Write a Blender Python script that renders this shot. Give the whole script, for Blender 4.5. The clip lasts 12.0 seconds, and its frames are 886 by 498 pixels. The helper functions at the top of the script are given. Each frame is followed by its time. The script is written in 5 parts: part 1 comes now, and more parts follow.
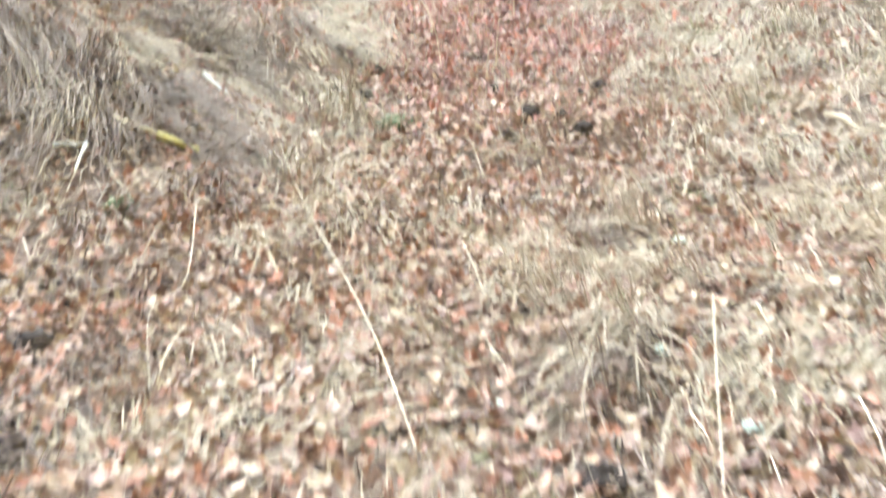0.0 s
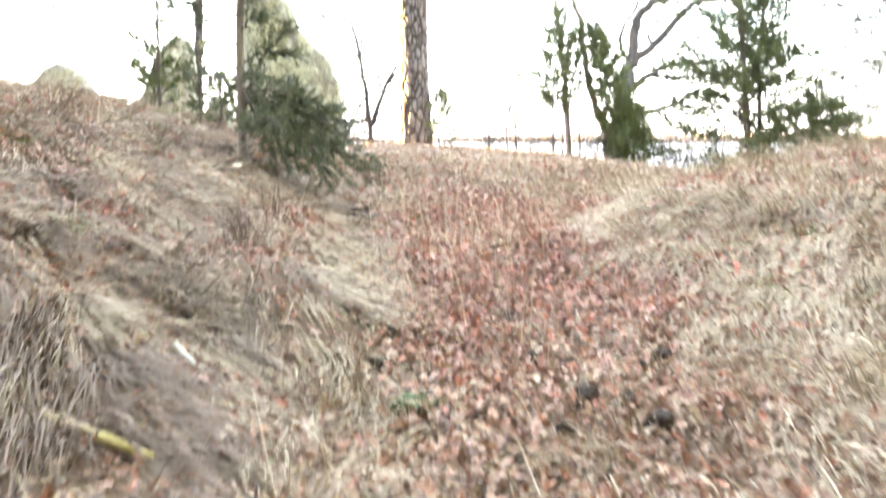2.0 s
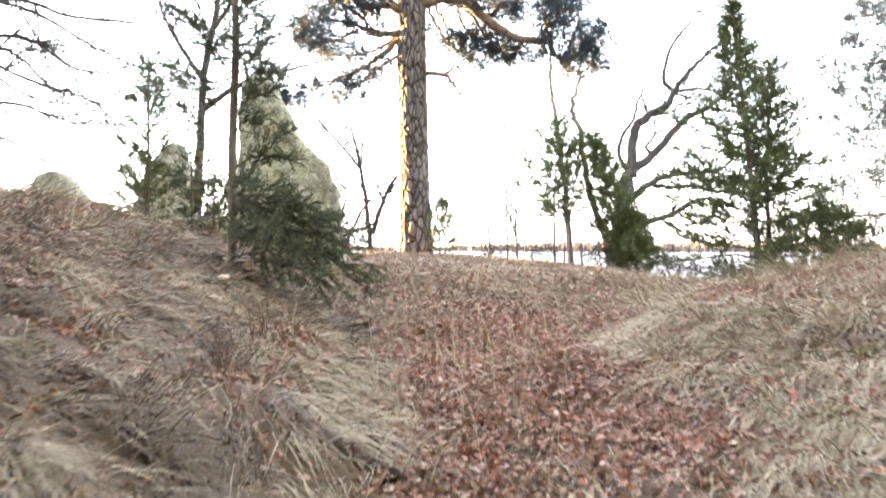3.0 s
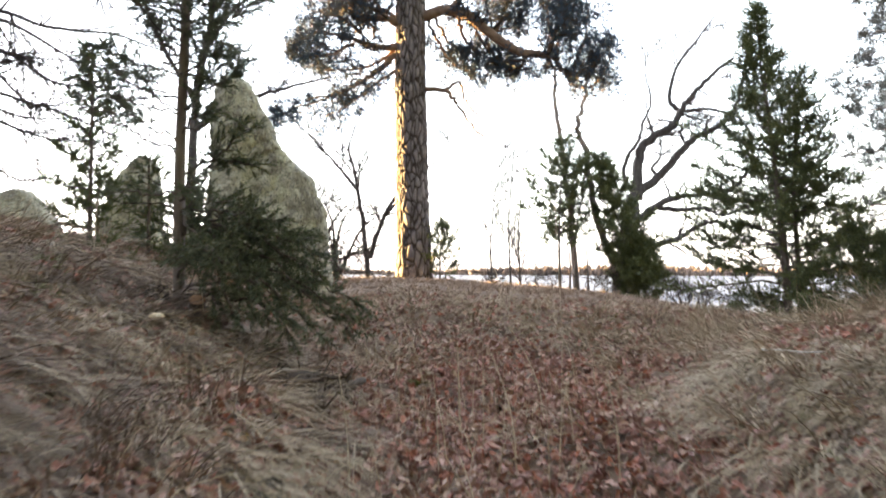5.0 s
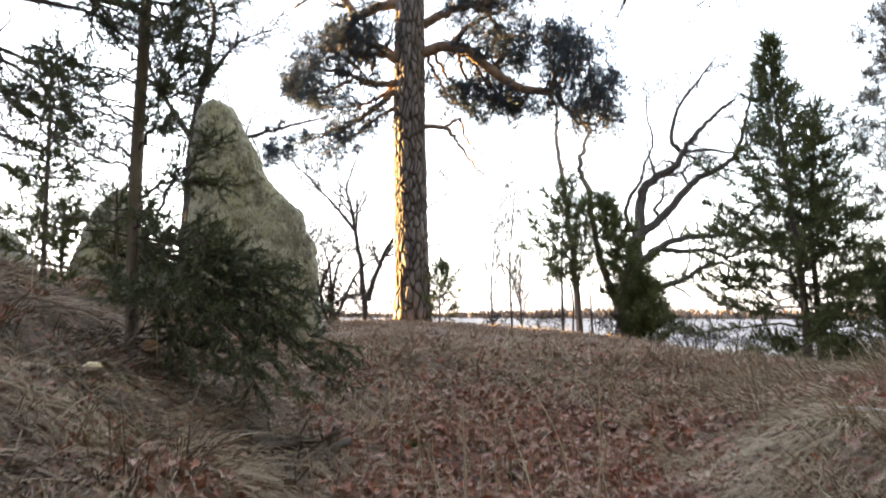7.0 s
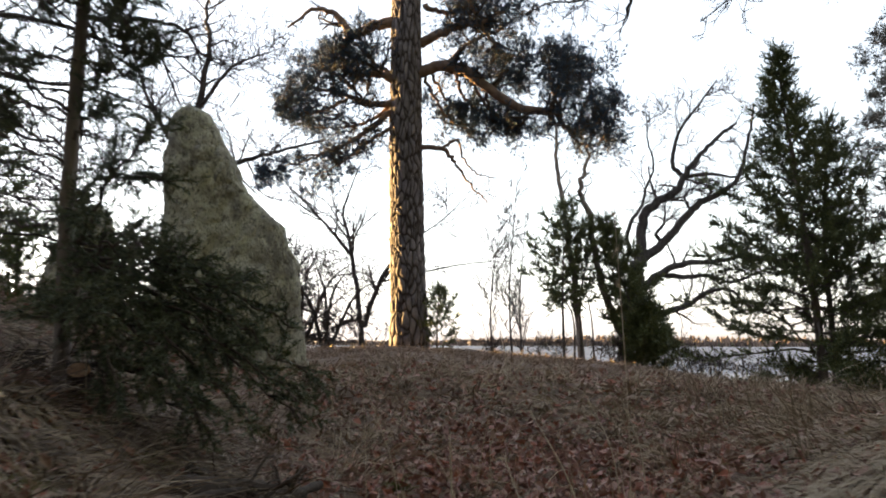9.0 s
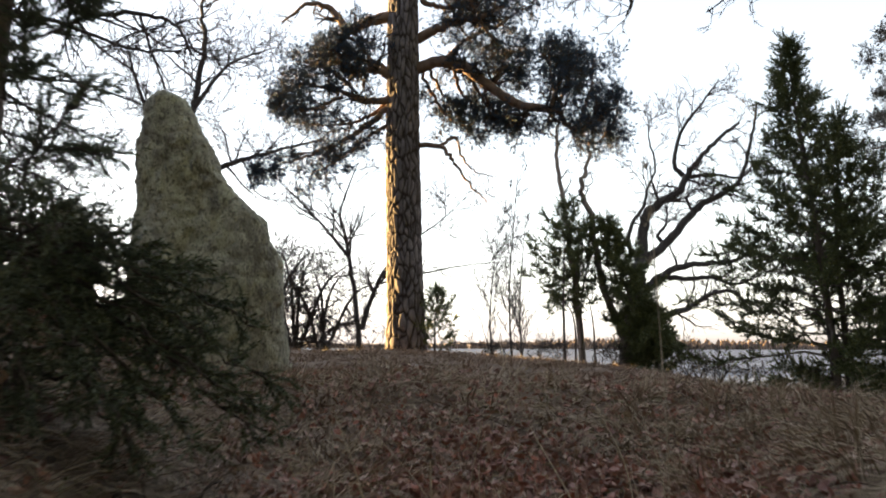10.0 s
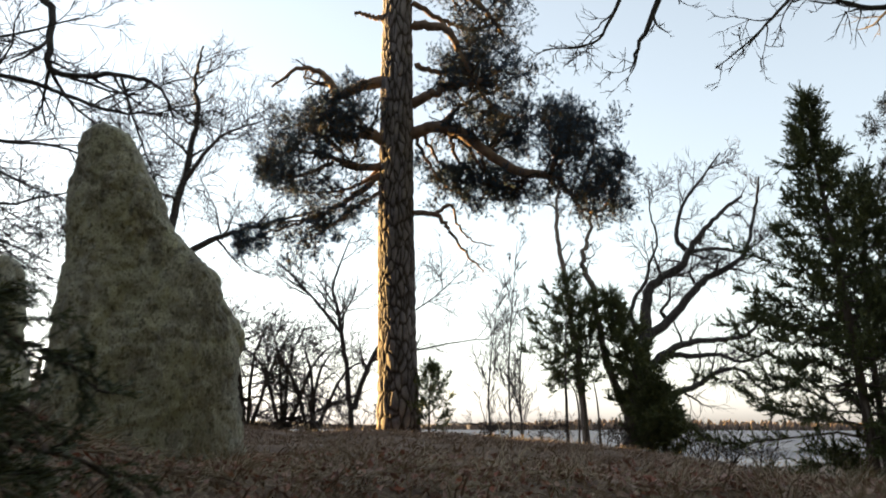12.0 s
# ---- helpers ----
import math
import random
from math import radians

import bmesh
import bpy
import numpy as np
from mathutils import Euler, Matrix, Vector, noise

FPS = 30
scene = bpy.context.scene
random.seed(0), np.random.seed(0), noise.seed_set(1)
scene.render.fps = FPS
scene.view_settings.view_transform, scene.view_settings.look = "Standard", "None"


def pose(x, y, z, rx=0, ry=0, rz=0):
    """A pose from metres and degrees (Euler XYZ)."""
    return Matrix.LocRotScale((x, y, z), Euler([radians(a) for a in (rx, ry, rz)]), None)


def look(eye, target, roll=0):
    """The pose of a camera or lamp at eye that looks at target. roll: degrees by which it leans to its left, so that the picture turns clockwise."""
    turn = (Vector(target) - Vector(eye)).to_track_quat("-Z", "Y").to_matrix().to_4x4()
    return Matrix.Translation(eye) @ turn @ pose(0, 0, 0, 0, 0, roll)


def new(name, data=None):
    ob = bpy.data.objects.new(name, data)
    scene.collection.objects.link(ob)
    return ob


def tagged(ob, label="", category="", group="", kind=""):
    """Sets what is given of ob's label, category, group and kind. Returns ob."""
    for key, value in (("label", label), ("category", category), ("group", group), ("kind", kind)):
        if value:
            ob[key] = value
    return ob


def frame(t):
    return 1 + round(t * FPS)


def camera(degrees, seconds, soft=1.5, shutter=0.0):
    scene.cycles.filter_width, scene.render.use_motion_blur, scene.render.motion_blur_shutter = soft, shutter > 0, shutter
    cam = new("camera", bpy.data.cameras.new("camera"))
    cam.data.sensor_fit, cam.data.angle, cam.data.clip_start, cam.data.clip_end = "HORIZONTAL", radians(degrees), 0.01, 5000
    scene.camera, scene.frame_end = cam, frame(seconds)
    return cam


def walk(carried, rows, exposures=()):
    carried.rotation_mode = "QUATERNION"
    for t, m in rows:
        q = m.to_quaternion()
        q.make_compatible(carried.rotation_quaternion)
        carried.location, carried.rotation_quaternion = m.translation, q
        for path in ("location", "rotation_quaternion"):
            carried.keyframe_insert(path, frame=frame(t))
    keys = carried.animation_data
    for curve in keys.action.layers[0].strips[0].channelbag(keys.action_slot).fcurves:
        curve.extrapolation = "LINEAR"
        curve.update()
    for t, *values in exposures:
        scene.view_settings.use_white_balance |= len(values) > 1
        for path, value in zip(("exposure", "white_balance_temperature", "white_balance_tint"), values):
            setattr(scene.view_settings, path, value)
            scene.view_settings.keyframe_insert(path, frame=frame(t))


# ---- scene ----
cam = camera(52.8, 12.0, soft=1.85, shutter=1.1)
METRES, EYE, TILT, LEAN, TURN = 6.5, 1.22, -21.5, 0.0, 0.0
ROWS = [
    (0.0, 0.0, 0.0, 0.0, -0.0, 0.0, 0.0),
    (0.5, -0.005, 0.034, 0.0133, -0.04, 3.59, -0.02),
    (1.0, -0.0093, 0.0706, 0.0279, -0.08, 7.15, -0.06),
    (1.5, -0.0141, 0.1082, 0.0414, -0.12, 10.98, -0.09),
    (2.0, -0.0218, 0.1469, 0.0562, -0.16, 14.52, -0.11),
    (2.5, -0.0285, 0.1911, 0.075, -0.21, 18.12, -0.12),
    (3.0, -0.0307, 0.2359, 0.0919, -0.25, 21.46, -0.12),
    (5.0, -0.032, 0.4404, 0.1778, -0.27, 22.98, -0.14),
    (5.5, -0.0322, 0.4864, 0.1951, -0.27, 23.99, -0.12),
    (6.0, -0.031, 0.5181, 0.2069, -0.28, 24.11, -0.12),
    (6.5, -0.0313, 0.5423, 0.2162, -0.3, 24.47, -0.13),
    (7.0, -0.0329, 0.5607, 0.2228, -0.31, 25.74, -0.13),
    (9.0, -0.024, 0.665, 0.2578, -0.32, 27.5, -0.08),
    (9.5, -0.0194, 0.7074, 0.2746, -0.29, 27.49, -0.05),
    (10.0, -0.0151, 0.75, 0.2904, -0.31, 27.69, -0.07),
    (10.5, -0.0117, 0.797, 0.309, -0.32, 28.77, -0.05),
    (11.0, -0.0101, 0.8441, 0.3275, -0.34, 30.18, -0.05),
    (11.5, -0.0064, 0.8945, 0.3463, -0.34, 31.76, -0.05),
    (12.0, 0.0, 0.9287, 0.3592, -0.36, 32.76, -0.01),
]
EXPOSURES = [(0.0, 7.33, 5920, 8.3), (1.0, 7.33, 5920, 8.8), (2.0, 7.12, 6000, 10), (3.0, 6.36, 6080, 12), (5.0, 5.2, 6080, 14), (7.0, 4.82, 6050, 14.5), (9.0, 3.82, 6050, 14), (10.5, 3.64, 6100, 12.5), (12.0, 3.3, 6000, 9)]
walk(cam, [(t, pose(0, 0, EYE, TILT, LEAN, TURN) @ pose(METRES * x, METRES * y, METRES * z, 90 + pitch, roll, yaw)) for t, x, y, z, yaw, pitch, roll in ROWS], EXPOSURES)

# ---- world and sun: a low evening sun, left of the path and a little ahead ----
SUN_TURN, SUN_HEIGHT = -64.0, 4.5
world = bpy.data.worlds.new("world")
scene.world = world
world.use_nodes = True
wn = world.node_tree.nodes
wn.clear()
sky = wn.new("ShaderNodeTexSky")
sky.sky_type, sky.sun_disc = "NISHITA", False
sky.sun_elevation, sky.sun_rotation = radians(SUN_HEIGHT), radians(SUN_TURN % 360)
sky.air_density, sky.dust_density, sky.ozone_density = 1.0, 1.2, 1.0
w_bg, w_out = wn.new("ShaderNodeBackground"), wn.new("ShaderNodeOutputWorld")
w_bg.inputs["Strength"].default_value = 0.065
pale = wn.new("ShaderNodeHueSaturation")
pale.inputs["Saturation"].default_value = 0.34
world.node_tree.links.new(sky.outputs[0], pale.inputs["Color"])
world.node_tree.links.new(pale.outputs[0], w_bg.inputs[0])
world.node_tree.links.new(w_bg.outputs[0], w_out.inputs[0])

sun_dir = Vector((math.sin(radians(SUN_TURN)) * math.cos(radians(SUN_HEIGHT)), math.cos(radians(SUN_TURN)) * math.cos(radians(SUN_HEIGHT)), math.sin(radians(SUN_HEIGHT))))
sun = new("sun", bpy.data.lights.new("sun", "SUN"))
sun.data.energy, sun.data.angle, sun.data.color = 5.0, radians(0.6), (1.0, 0.62, 0.2)
sun.matrix_world = look(sun_dir * 60, (0, 0, 0))

# ---- materials ----
def material(name, stops, scale=8.0, island=0.0, rough=0.9, bump=0.3, fine=60.0, stretch=(1, 1, 1), detail=5.0, per_object=0.0, specular=0.3, relief=0.02):
    """A surface whose colour runs through stops by noise at two scales, by the random number of each loose piece or of each object."""
    m = bpy.data.materials.new(name)
    m.use_nodes = True
    nt = m.node_tree
    bsdf = nt.nodes["Principled BSDF"]
    bsdf.inputs["Roughness"].default_value = rough
    bsdf.inputs["Specular IOR Level"].default_value = specular
    coord, mapping = nt.nodes.new("ShaderNodeTexCoord"), nt.nodes.new("ShaderNodeMapping")
    mapping.inputs["Scale"].default_value = stretch
    nt.links.new(coord.outputs["Object"], mapping.inputs[0])
    coarse = nt.nodes.new("ShaderNodeTexNoise")
    coarse.inputs["Scale"].default_value, coarse.inputs["Detail"].default_value = scale, detail
    small = nt.nodes.new("ShaderNodeTexNoise")
    small.inputs["Scale"].default_value, small.inputs["Detail"].default_value = fine, 3.0
    for n in (coarse, small):
        nt.links.new(mapping.outputs[0], n.inputs["Vector"])
    mix = nt.nodes.new("ShaderNodeMix")
    mix.inputs[0].default_value = 0.35
    nt.links.new(coarse.outputs["Fac"], mix.inputs[2])
    nt.links.new(small.outputs["Fac"], mix.inputs[3])
    spread = nt.nodes.new("ShaderNodeMapRange")
    spread.inputs[1].default_value, spread.inputs[2].default_value = 0.3, 0.7
    nt.links.new(mix.outputs[0], spread.inputs[0])
    fac = spread.outputs[0]
    for weight, node, socket in ((island, "ShaderNodeNewGeometry", "Random Per Island"), (per_object, "ShaderNodeObjectInfo", "Random")):
        if weight > 0:
            src, mx = nt.nodes.new(node), nt.nodes.new("ShaderNodeMix")
            mx.inputs[0].default_value = weight
            nt.links.new(fac, mx.inputs[2])
            nt.links.new(src.outputs[socket], mx.inputs[3])
            fac = mx.outputs[0]
    ramp = nt.nodes.new("ShaderNodeValToRGB")
    els = ramp.color_ramp.elements
    while len(els) < len(stops):
        els.new(0.5)
    for i, (e, c) in enumerate(zip(els, stops)):
        e.position, e.color = i / (len(stops) - 1), (*c, 1)
    nt.links.new(fac, ramp.inputs[0])
    nt.links.new(ramp.outputs[0], bsdf.inputs["Base Color"])
    if bump > 0:
        b = nt.nodes.new("ShaderNodeBump")
        b.inputs["Strength"].default_value, b.inputs["Distance"].default_value = bump, relief
        nt.links.new(mix.outputs[0], b.inputs["Height"])
        nt.links.new(b.outputs[0], bsdf.inputs["Normal"])
    return m


M_SOIL = material("soil_and_thatch", [(0.075, 0.051, 0.039), (0.15, 0.105, 0.08), (0.24, 0.171, 0.122)], 3.0, bump=0.8, fine=40)
M_GRASS = material("dead_grass", [(0.168, 0.126, 0.092), (0.347, 0.272, 0.199), (0.452, 0.368, 0.275), (0.263, 0.217, 0.148), (0.388, 0.311, 0.23), (0.568, 0.479, 0.367)], 3.5, island=0.4, rough=0.75, bump=0)
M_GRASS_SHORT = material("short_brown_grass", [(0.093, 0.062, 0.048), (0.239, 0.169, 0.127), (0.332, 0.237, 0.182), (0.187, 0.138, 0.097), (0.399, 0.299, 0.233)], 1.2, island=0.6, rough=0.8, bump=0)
# brown grass, with the shade of the left bank put into its colour
M_GRASS_BROWN = material("shaded_brown_grass", [(0.062, 0.043, 0.037), (0.15, 0.108, 0.09), (0.246, 0.185, 0.153), (0.123, 0.099, 0.071), (0.194, 0.143, 0.119), (0.317, 0.253, 0.211)], 3.5, island=0.45, rough=0.8, bump=0)
M_GREEN = material("green_grass", [(0.07, 0.09, 0.03), (0.14, 0.165, 0.05), (0.26, 0.26, 0.1)], 1.2, island=0.6, rough=0.7, bump=0)
M_LEAF = material("fallen_leaf_brown", [(0.088, 0.056, 0.048), (0.235, 0.143, 0.11), (0.343, 0.241, 0.185), (0.167, 0.097, 0.08), (0.412, 0.332, 0.25), (0.294, 0.178, 0.13), (0.284, 0.122, 0.075), (0.421, 0.357, 0.275)], 25.0, island=0.85, rough=0.65, bump=0.2)
M_LEAF_RED = material("fallen_leaf_red_brown", [(0.112, 0.064, 0.059), (0.291, 0.158, 0.136), (0.403, 0.262, 0.222), (0.224, 0.118, 0.106), (0.482, 0.365, 0.309), (0.347, 0.183, 0.157), (0.358, 0.141, 0.096), (0.448, 0.318, 0.264)], 25.0, island=0.85, rough=0.65, bump=0.2)
M_LEAF_ONE = material("fallen_leaf_single", [(0.09, 0.059, 0.05), (0.235, 0.158, 0.129), (0.34, 0.251, 0.206), (0.18, 0.11, 0.085), (0.4, 0.311, 0.257), (0.33, 0.153, 0.079)], 25.0, per_object=0.85, rough=0.65, bump=0.2)
M_STALK = material("dry_stalk", [(0.38, 0.31, 0.225), (0.5, 0.42, 0.315), (0.6, 0.52, 0.41)], 8.0, island=0.5, rough=0.7, bump=0)
M_PINE_BARK = material("pine_bark", [(0.07, 0.045, 0.035), (0.17, 0.115, 0.09), (0.28, 0.2, 0.155), (0.33, 0.25, 0.2)], 5.0, rough=0.95, bump=0.9, fine=35, stretch=(1, 1, 0.45))
M_PINE_LIMB = material("pine_limb_bark", [(0.08, 0.056, 0.046), (0.17, 0.115, 0.09), (0.26, 0.18, 0.135)], 6.0, rough=0.9, bump=0.6, fine=50)
M_NEEDLE = material("pine_needles", [(0.02, 0.035, 0.056), (0.045, 0.067, 0.103), (0.09, 0.117, 0.162)], 2.0, island=0.7, rough=0.8, bump=0, specular=0.12)
# low sun on the far pine, put into the needle colour
M_NEEDLE_SUNLIT = material("sunlit_pine_needles", [(0.03, 0.04, 0.04), (0.07, 0.068, 0.055), (0.13, 0.1, 0.075)], 0.6, island=0.5, rough=0.6, bump=0)
M_JUNIPER = material("juniper_needles", [(0.033, 0.051, 0.028), (0.073, 0.095, 0.04), (0.125, 0.142, 0.054), (0.206, 0.193, 0.069)], 2.0, island=0.65, rough=0.6, bump=0)
M_JUNIPER_NEAR = material("juniper_needles_grey_green", [(0.043, 0.06, 0.044), (0.086, 0.106, 0.069), (0.135, 0.154, 0.094), (0.206, 0.198, 0.114)], 2.0, island=0.65, rough=0.6, bump=0)
M_JUNIPER_BARK = material("juniper_bark", [(0.055, 0.046, 0.042), (0.115, 0.095, 0.085), (0.18, 0.15, 0.135)], 12.0, rough=0.95, bump=0.8, fine=80, stretch=(1, 1, 0.15))
M_JUNIPER_STEM = material("weathered_juniper_stem", [(0.1, 0.082, 0.074), (0.2, 0.168, 0.15), (0.29, 0.25, 0.225)], 12.0, rough=0.95, bump=0.8, fine=80, stretch=(1, 1, 0.15))
M_OAK_BARK = material("oak_bark", [(0.022, 0.02, 0.019), (0.048, 0.043, 0.04), (0.085, 0.078, 0.072)], 7.0, rough=0.95, bump=0.8, fine=50, stretch=(1, 1, 0.4))
M_TWIG = material("bare_twigs", [(0.02, 0.017, 0.016), (0.042, 0.034, 0.031), (0.07, 0.055, 0.048)], 6.0, rough=0.9, bump=0)
M_WOOD = material("weathered_wood", [(0.2, 0.17, 0.13), (0.34, 0.29, 0.22), (0.45, 0.39, 0.3)], 10.0, rough=0.85, bump=0.5, stretch=(0.3, 1, 1))
M_PALE = material("pale_broken_wood", [(0.27, 0.215, 0.15), (0.38, 0.315, 0.225), (0.47, 0.405, 0.31)], 14.0, rough=0.8, bump=0.4, stretch=(0.3, 1, 1))
M_LICHEN = material("yellow_lichen_on_wood", [(0.26, 0.21, 0.08), (0.38, 0.32, 0.12), (0.42, 0.36, 0.2)], 40.0, rough=0.95, bump=0.6)
M_BLEACHED = material("bleached_wood", [(0.42, 0.4, 0.37), (0.55, 0.53, 0.5), (0.66, 0.64, 0.6)], 14.0, rough=0.8, bump=0.4, stretch=(0.3, 1, 1))
M_CHIP = material("fresh_wood", [(0.55, 0.3, 0.12), (0.8, 0.7, 0.55), (0.85, 0.8, 0.7)], 14.0, rough=0.8, bump=0.4)
M_CUT = material("old_cut_wood", [(0.16, 0.085, 0.045), (0.26, 0.15, 0.08), (0.34, 0.21, 0.12)], 30.0, rough=0.85, bump=0.4)
M_CLOD = material("dark_soil", [(0.015, 0.011, 0.009), (0.03, 0.022, 0.018), (0.055, 0.04, 0.032)], 20.0, rough=1.0, bump=1.0)
M_ROT = material("rotten_wood", [(0.03, 0.024, 0.02), (0.07, 0.055, 0.048), (0.13, 0.105, 0.09)], 14.0, rough=0.95, bump=0.6)
M_REINDEER = material("pale_lichen", [(0.3, 0.34, 0.29), (0.45, 0.5, 0.44), (0.55, 0.6, 0.54)], 60.0, rough=1.0, bump=1.0)
M_MOSS = material("moss", [(0.03, 0.05, 0.025), (0.06, 0.085, 0.04), (0.12, 0.14, 0.08)], 18.0, rough=1.0, bump=1.0)
M_FOREST = material("far_forest", [(0.06, 0.05, 0.045), (0.11, 0.08, 0.062), (0.16, 0.112, 0.08)], 0.02, rough=1.0, bump=0, island=0.5)
M_SPRUCE = material("blocker_spruce", [(0.012, 0.02, 0.012), (0.025, 0.038, 0.022), (0.04, 0.055, 0.03)], 0.4, rough=1.0, bump=0.5, island=0.4)


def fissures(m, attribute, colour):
    """Mixes the given colour into the cracks, by the value stored on the mesh."""
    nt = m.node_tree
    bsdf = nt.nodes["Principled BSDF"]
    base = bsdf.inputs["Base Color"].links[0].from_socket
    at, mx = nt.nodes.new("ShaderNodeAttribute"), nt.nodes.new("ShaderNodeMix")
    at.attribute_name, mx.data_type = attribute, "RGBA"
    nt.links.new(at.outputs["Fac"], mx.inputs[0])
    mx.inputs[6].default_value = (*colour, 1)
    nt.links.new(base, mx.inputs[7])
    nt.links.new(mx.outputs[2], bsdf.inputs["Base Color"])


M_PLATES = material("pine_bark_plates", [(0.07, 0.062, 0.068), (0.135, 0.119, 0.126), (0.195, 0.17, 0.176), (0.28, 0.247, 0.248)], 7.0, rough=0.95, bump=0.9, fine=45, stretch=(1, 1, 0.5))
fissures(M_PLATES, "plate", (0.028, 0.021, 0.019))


def stone_material():
    m = material("lichen_stone", [(0.15, 0.14, 0.12), (0.28, 0.268, 0.228), (0.38, 0.366, 0.31), (0.46, 0.45, 0.375)], 3.0, rough=0.95, bump=1.0, fine=55, detail=12, stretch=(1, 1, 0.62), relief=0.03)
    nt = m.node_tree
    bsdf = nt.nodes["Principled BSDF"]
    base = bsdf.inputs["Base Color"].links[0].from_socket
    for scale, lo, hi, colour, amount in ((2.4, 0.48, 0.56, (0.46, 0.46, 0.34, 1), 0.65), (4.5, 0.55, 0.62, (0.12, 0.11, 0.1, 1), 0.5), (12.0, 0.54, 0.58, (0.5, 0.49, 0.4, 1), 0.7), (24.0, 0.56, 0.6, (0.07, 0.064, 0.058, 1), 0.7), (60.0, 0.56, 0.6, (0.05, 0.046, 0.042, 1), 0.6)):
        n, r, mx = nt.nodes.new("ShaderNodeTexNoise"), nt.nodes.new("ShaderNodeMapRange"), nt.nodes.new("ShaderNodeMix")
        n.inputs["Scale"].default_value, n.inputs["Detail"].default_value, n.inputs["Roughness"].default_value = scale, 8, 0.65
        r.inputs[1].default_value, r.inputs[2].default_value, r.inputs[4].default_value = lo, hi, amount
        mx.data_type = "RGBA"
        nt.links.new(nt.nodes["Mapping"].outputs[0], n.inputs["Vector"])
        nt.links.new(n.outputs["Fac"], r.inputs[0])
        nt.links.new(r.outputs[0], mx.inputs[0])
        nt.links.new(base, mx.inputs[6])
        mx.inputs[7].default_value = colour
        base = mx.outputs[2]
    nt.links.new(base, bsdf.inputs["Base Color"])
    return m


M_STONE = stone_material()


def lake_material():
    m = material("lake_ice", [(0.025, 0.035, 0.06), (0.07, 0.09, 0.14), (0.11, 0.135, 0.19), (0.26, 0.3, 0.37)], 0.09, rough=0.6, bump=0.3, fine=0.5, stretch=(0.3, 1, 1), specular=0.06)
    return m


M_LAKE = lake_material()


# ---- mesh tools ----
rng = np.random.default_rng(7)


def unit(v):
    v = np.asarray(v, float)
    return v / np.maximum(np.linalg.norm(v, axis=-1, keepdims=True), 1e-9)


def mesh_of(name, chunks, mat, smooth=False):
    """A mesh from chunks (vertices, faces), each with faces of one width."""
    vs, loops, totals, at = [], [], [], 0
    for v, f in chunks:
        v, f = np.asarray(v, np.float32).reshape(-1, 3), np.asarray(f, np.int64)
        vs.append(v)
        loops.append((f + at).ravel())
        totals.append(np.full(len(f), f.shape[1]))
        at += len(v)
    v, loops, totals = np.concatenate(vs), np.concatenate(loops), np.concatenate(totals)
    me = bpy.data.meshes.new(name)
    me.vertices.add(len(v))
    me.vertices.foreach_set("co", v.ravel())
    me.loops.add(len(loops))
    me.loops.foreach_set("vertex_index", loops.astype(np.int32))
    me.polygons.add(len(totals))
    me.polygons.foreach_set("loop_start", (np.cumsum(totals) - totals).astype(np.int32))
    me.polygons.foreach_set("loop_total", totals.astype(np.int32))
    me.polygons.foreach_set("use_smooth", np.full(len(totals), smooth))
    me.update(calc_edges=True)
    me.materials.append(mat)
    return me


def part(name, chunks, mat, parent, label="", smooth=False, kind=""):
    ob = new(name, mesh_of(name, chunks, mat, smooth))
    ob.parent = parent
    ob.matrix_parent_inverse = Matrix.Translation(parent.matrix_world.translation).inverted() if parent.type == "EMPTY" and parent.parent is None else Matrix.Identity(4)
    return tagged(ob, label, kind=kind)


def thing(name, place, label, category, group=""):
    ob = new(name)
    ob.empty_display_size = 0.1
    ob.location = place
    ob.matrix_world = Matrix.Translation(place)
    return tagged(ob, label, category, group)


def curve_points(points, n):
    """n points on a smooth curve through the given ones."""
    p = np.asarray(points, float)
    p = np.vstack([2 * p[0] - p[1], p, 2 * p[-1] - p[-2]])
    t = np.linspace(0, len(p) - 3 - 1e-6, n)
    i = t.astype(int)
    u = (t - i)[:, None]
    a, b, c, d = p[i], p[i + 1], p[i + 2], p[i + 3]
    return 0.5 * (2 * b + (c - a) * u + (2 * a - 5 * b + 4 * c - d) * u ** 2 + (3 * b - a - 3 * c + d) * u ** 3)


def tube(points, radii, sides=6):
    p, r = np.asarray(points, float), np.asarray(radii, float)
    n = len(p)
    tang = unit(np.gradient(p, axis=0))
    ref = np.array([0.0, 0, 1]) if abs(tang[0][2]) < 0.9 else np.array([1.0, 0, 0])
    side = np.empty_like(p)
    s = unit(np.cross(tang[0], ref))
    for i in range(n):
        s = unit(s - tang[i] * (s @ tang[i]))
        side[i] = s
    other = np.cross(tang, side)
    a = np.linspace(0, 2 * math.pi, sides, endpoint=False)
    v = p[:, None] + r[:, None, None] * (np.cos(a)[None, :, None] * side[:, None] + np.sin(a)[None, :, None] * other[:, None])
    k = np.arange(sides)
    rows = np.arange(n - 1)[:, None] * sides
    q = np.stack([rows + k, rows + (k + 1) % sides, rows + sides + (k + 1) % sides, rows + sides + k], -1).reshape(-1, 4)
    return v.reshape(-1, 3), q


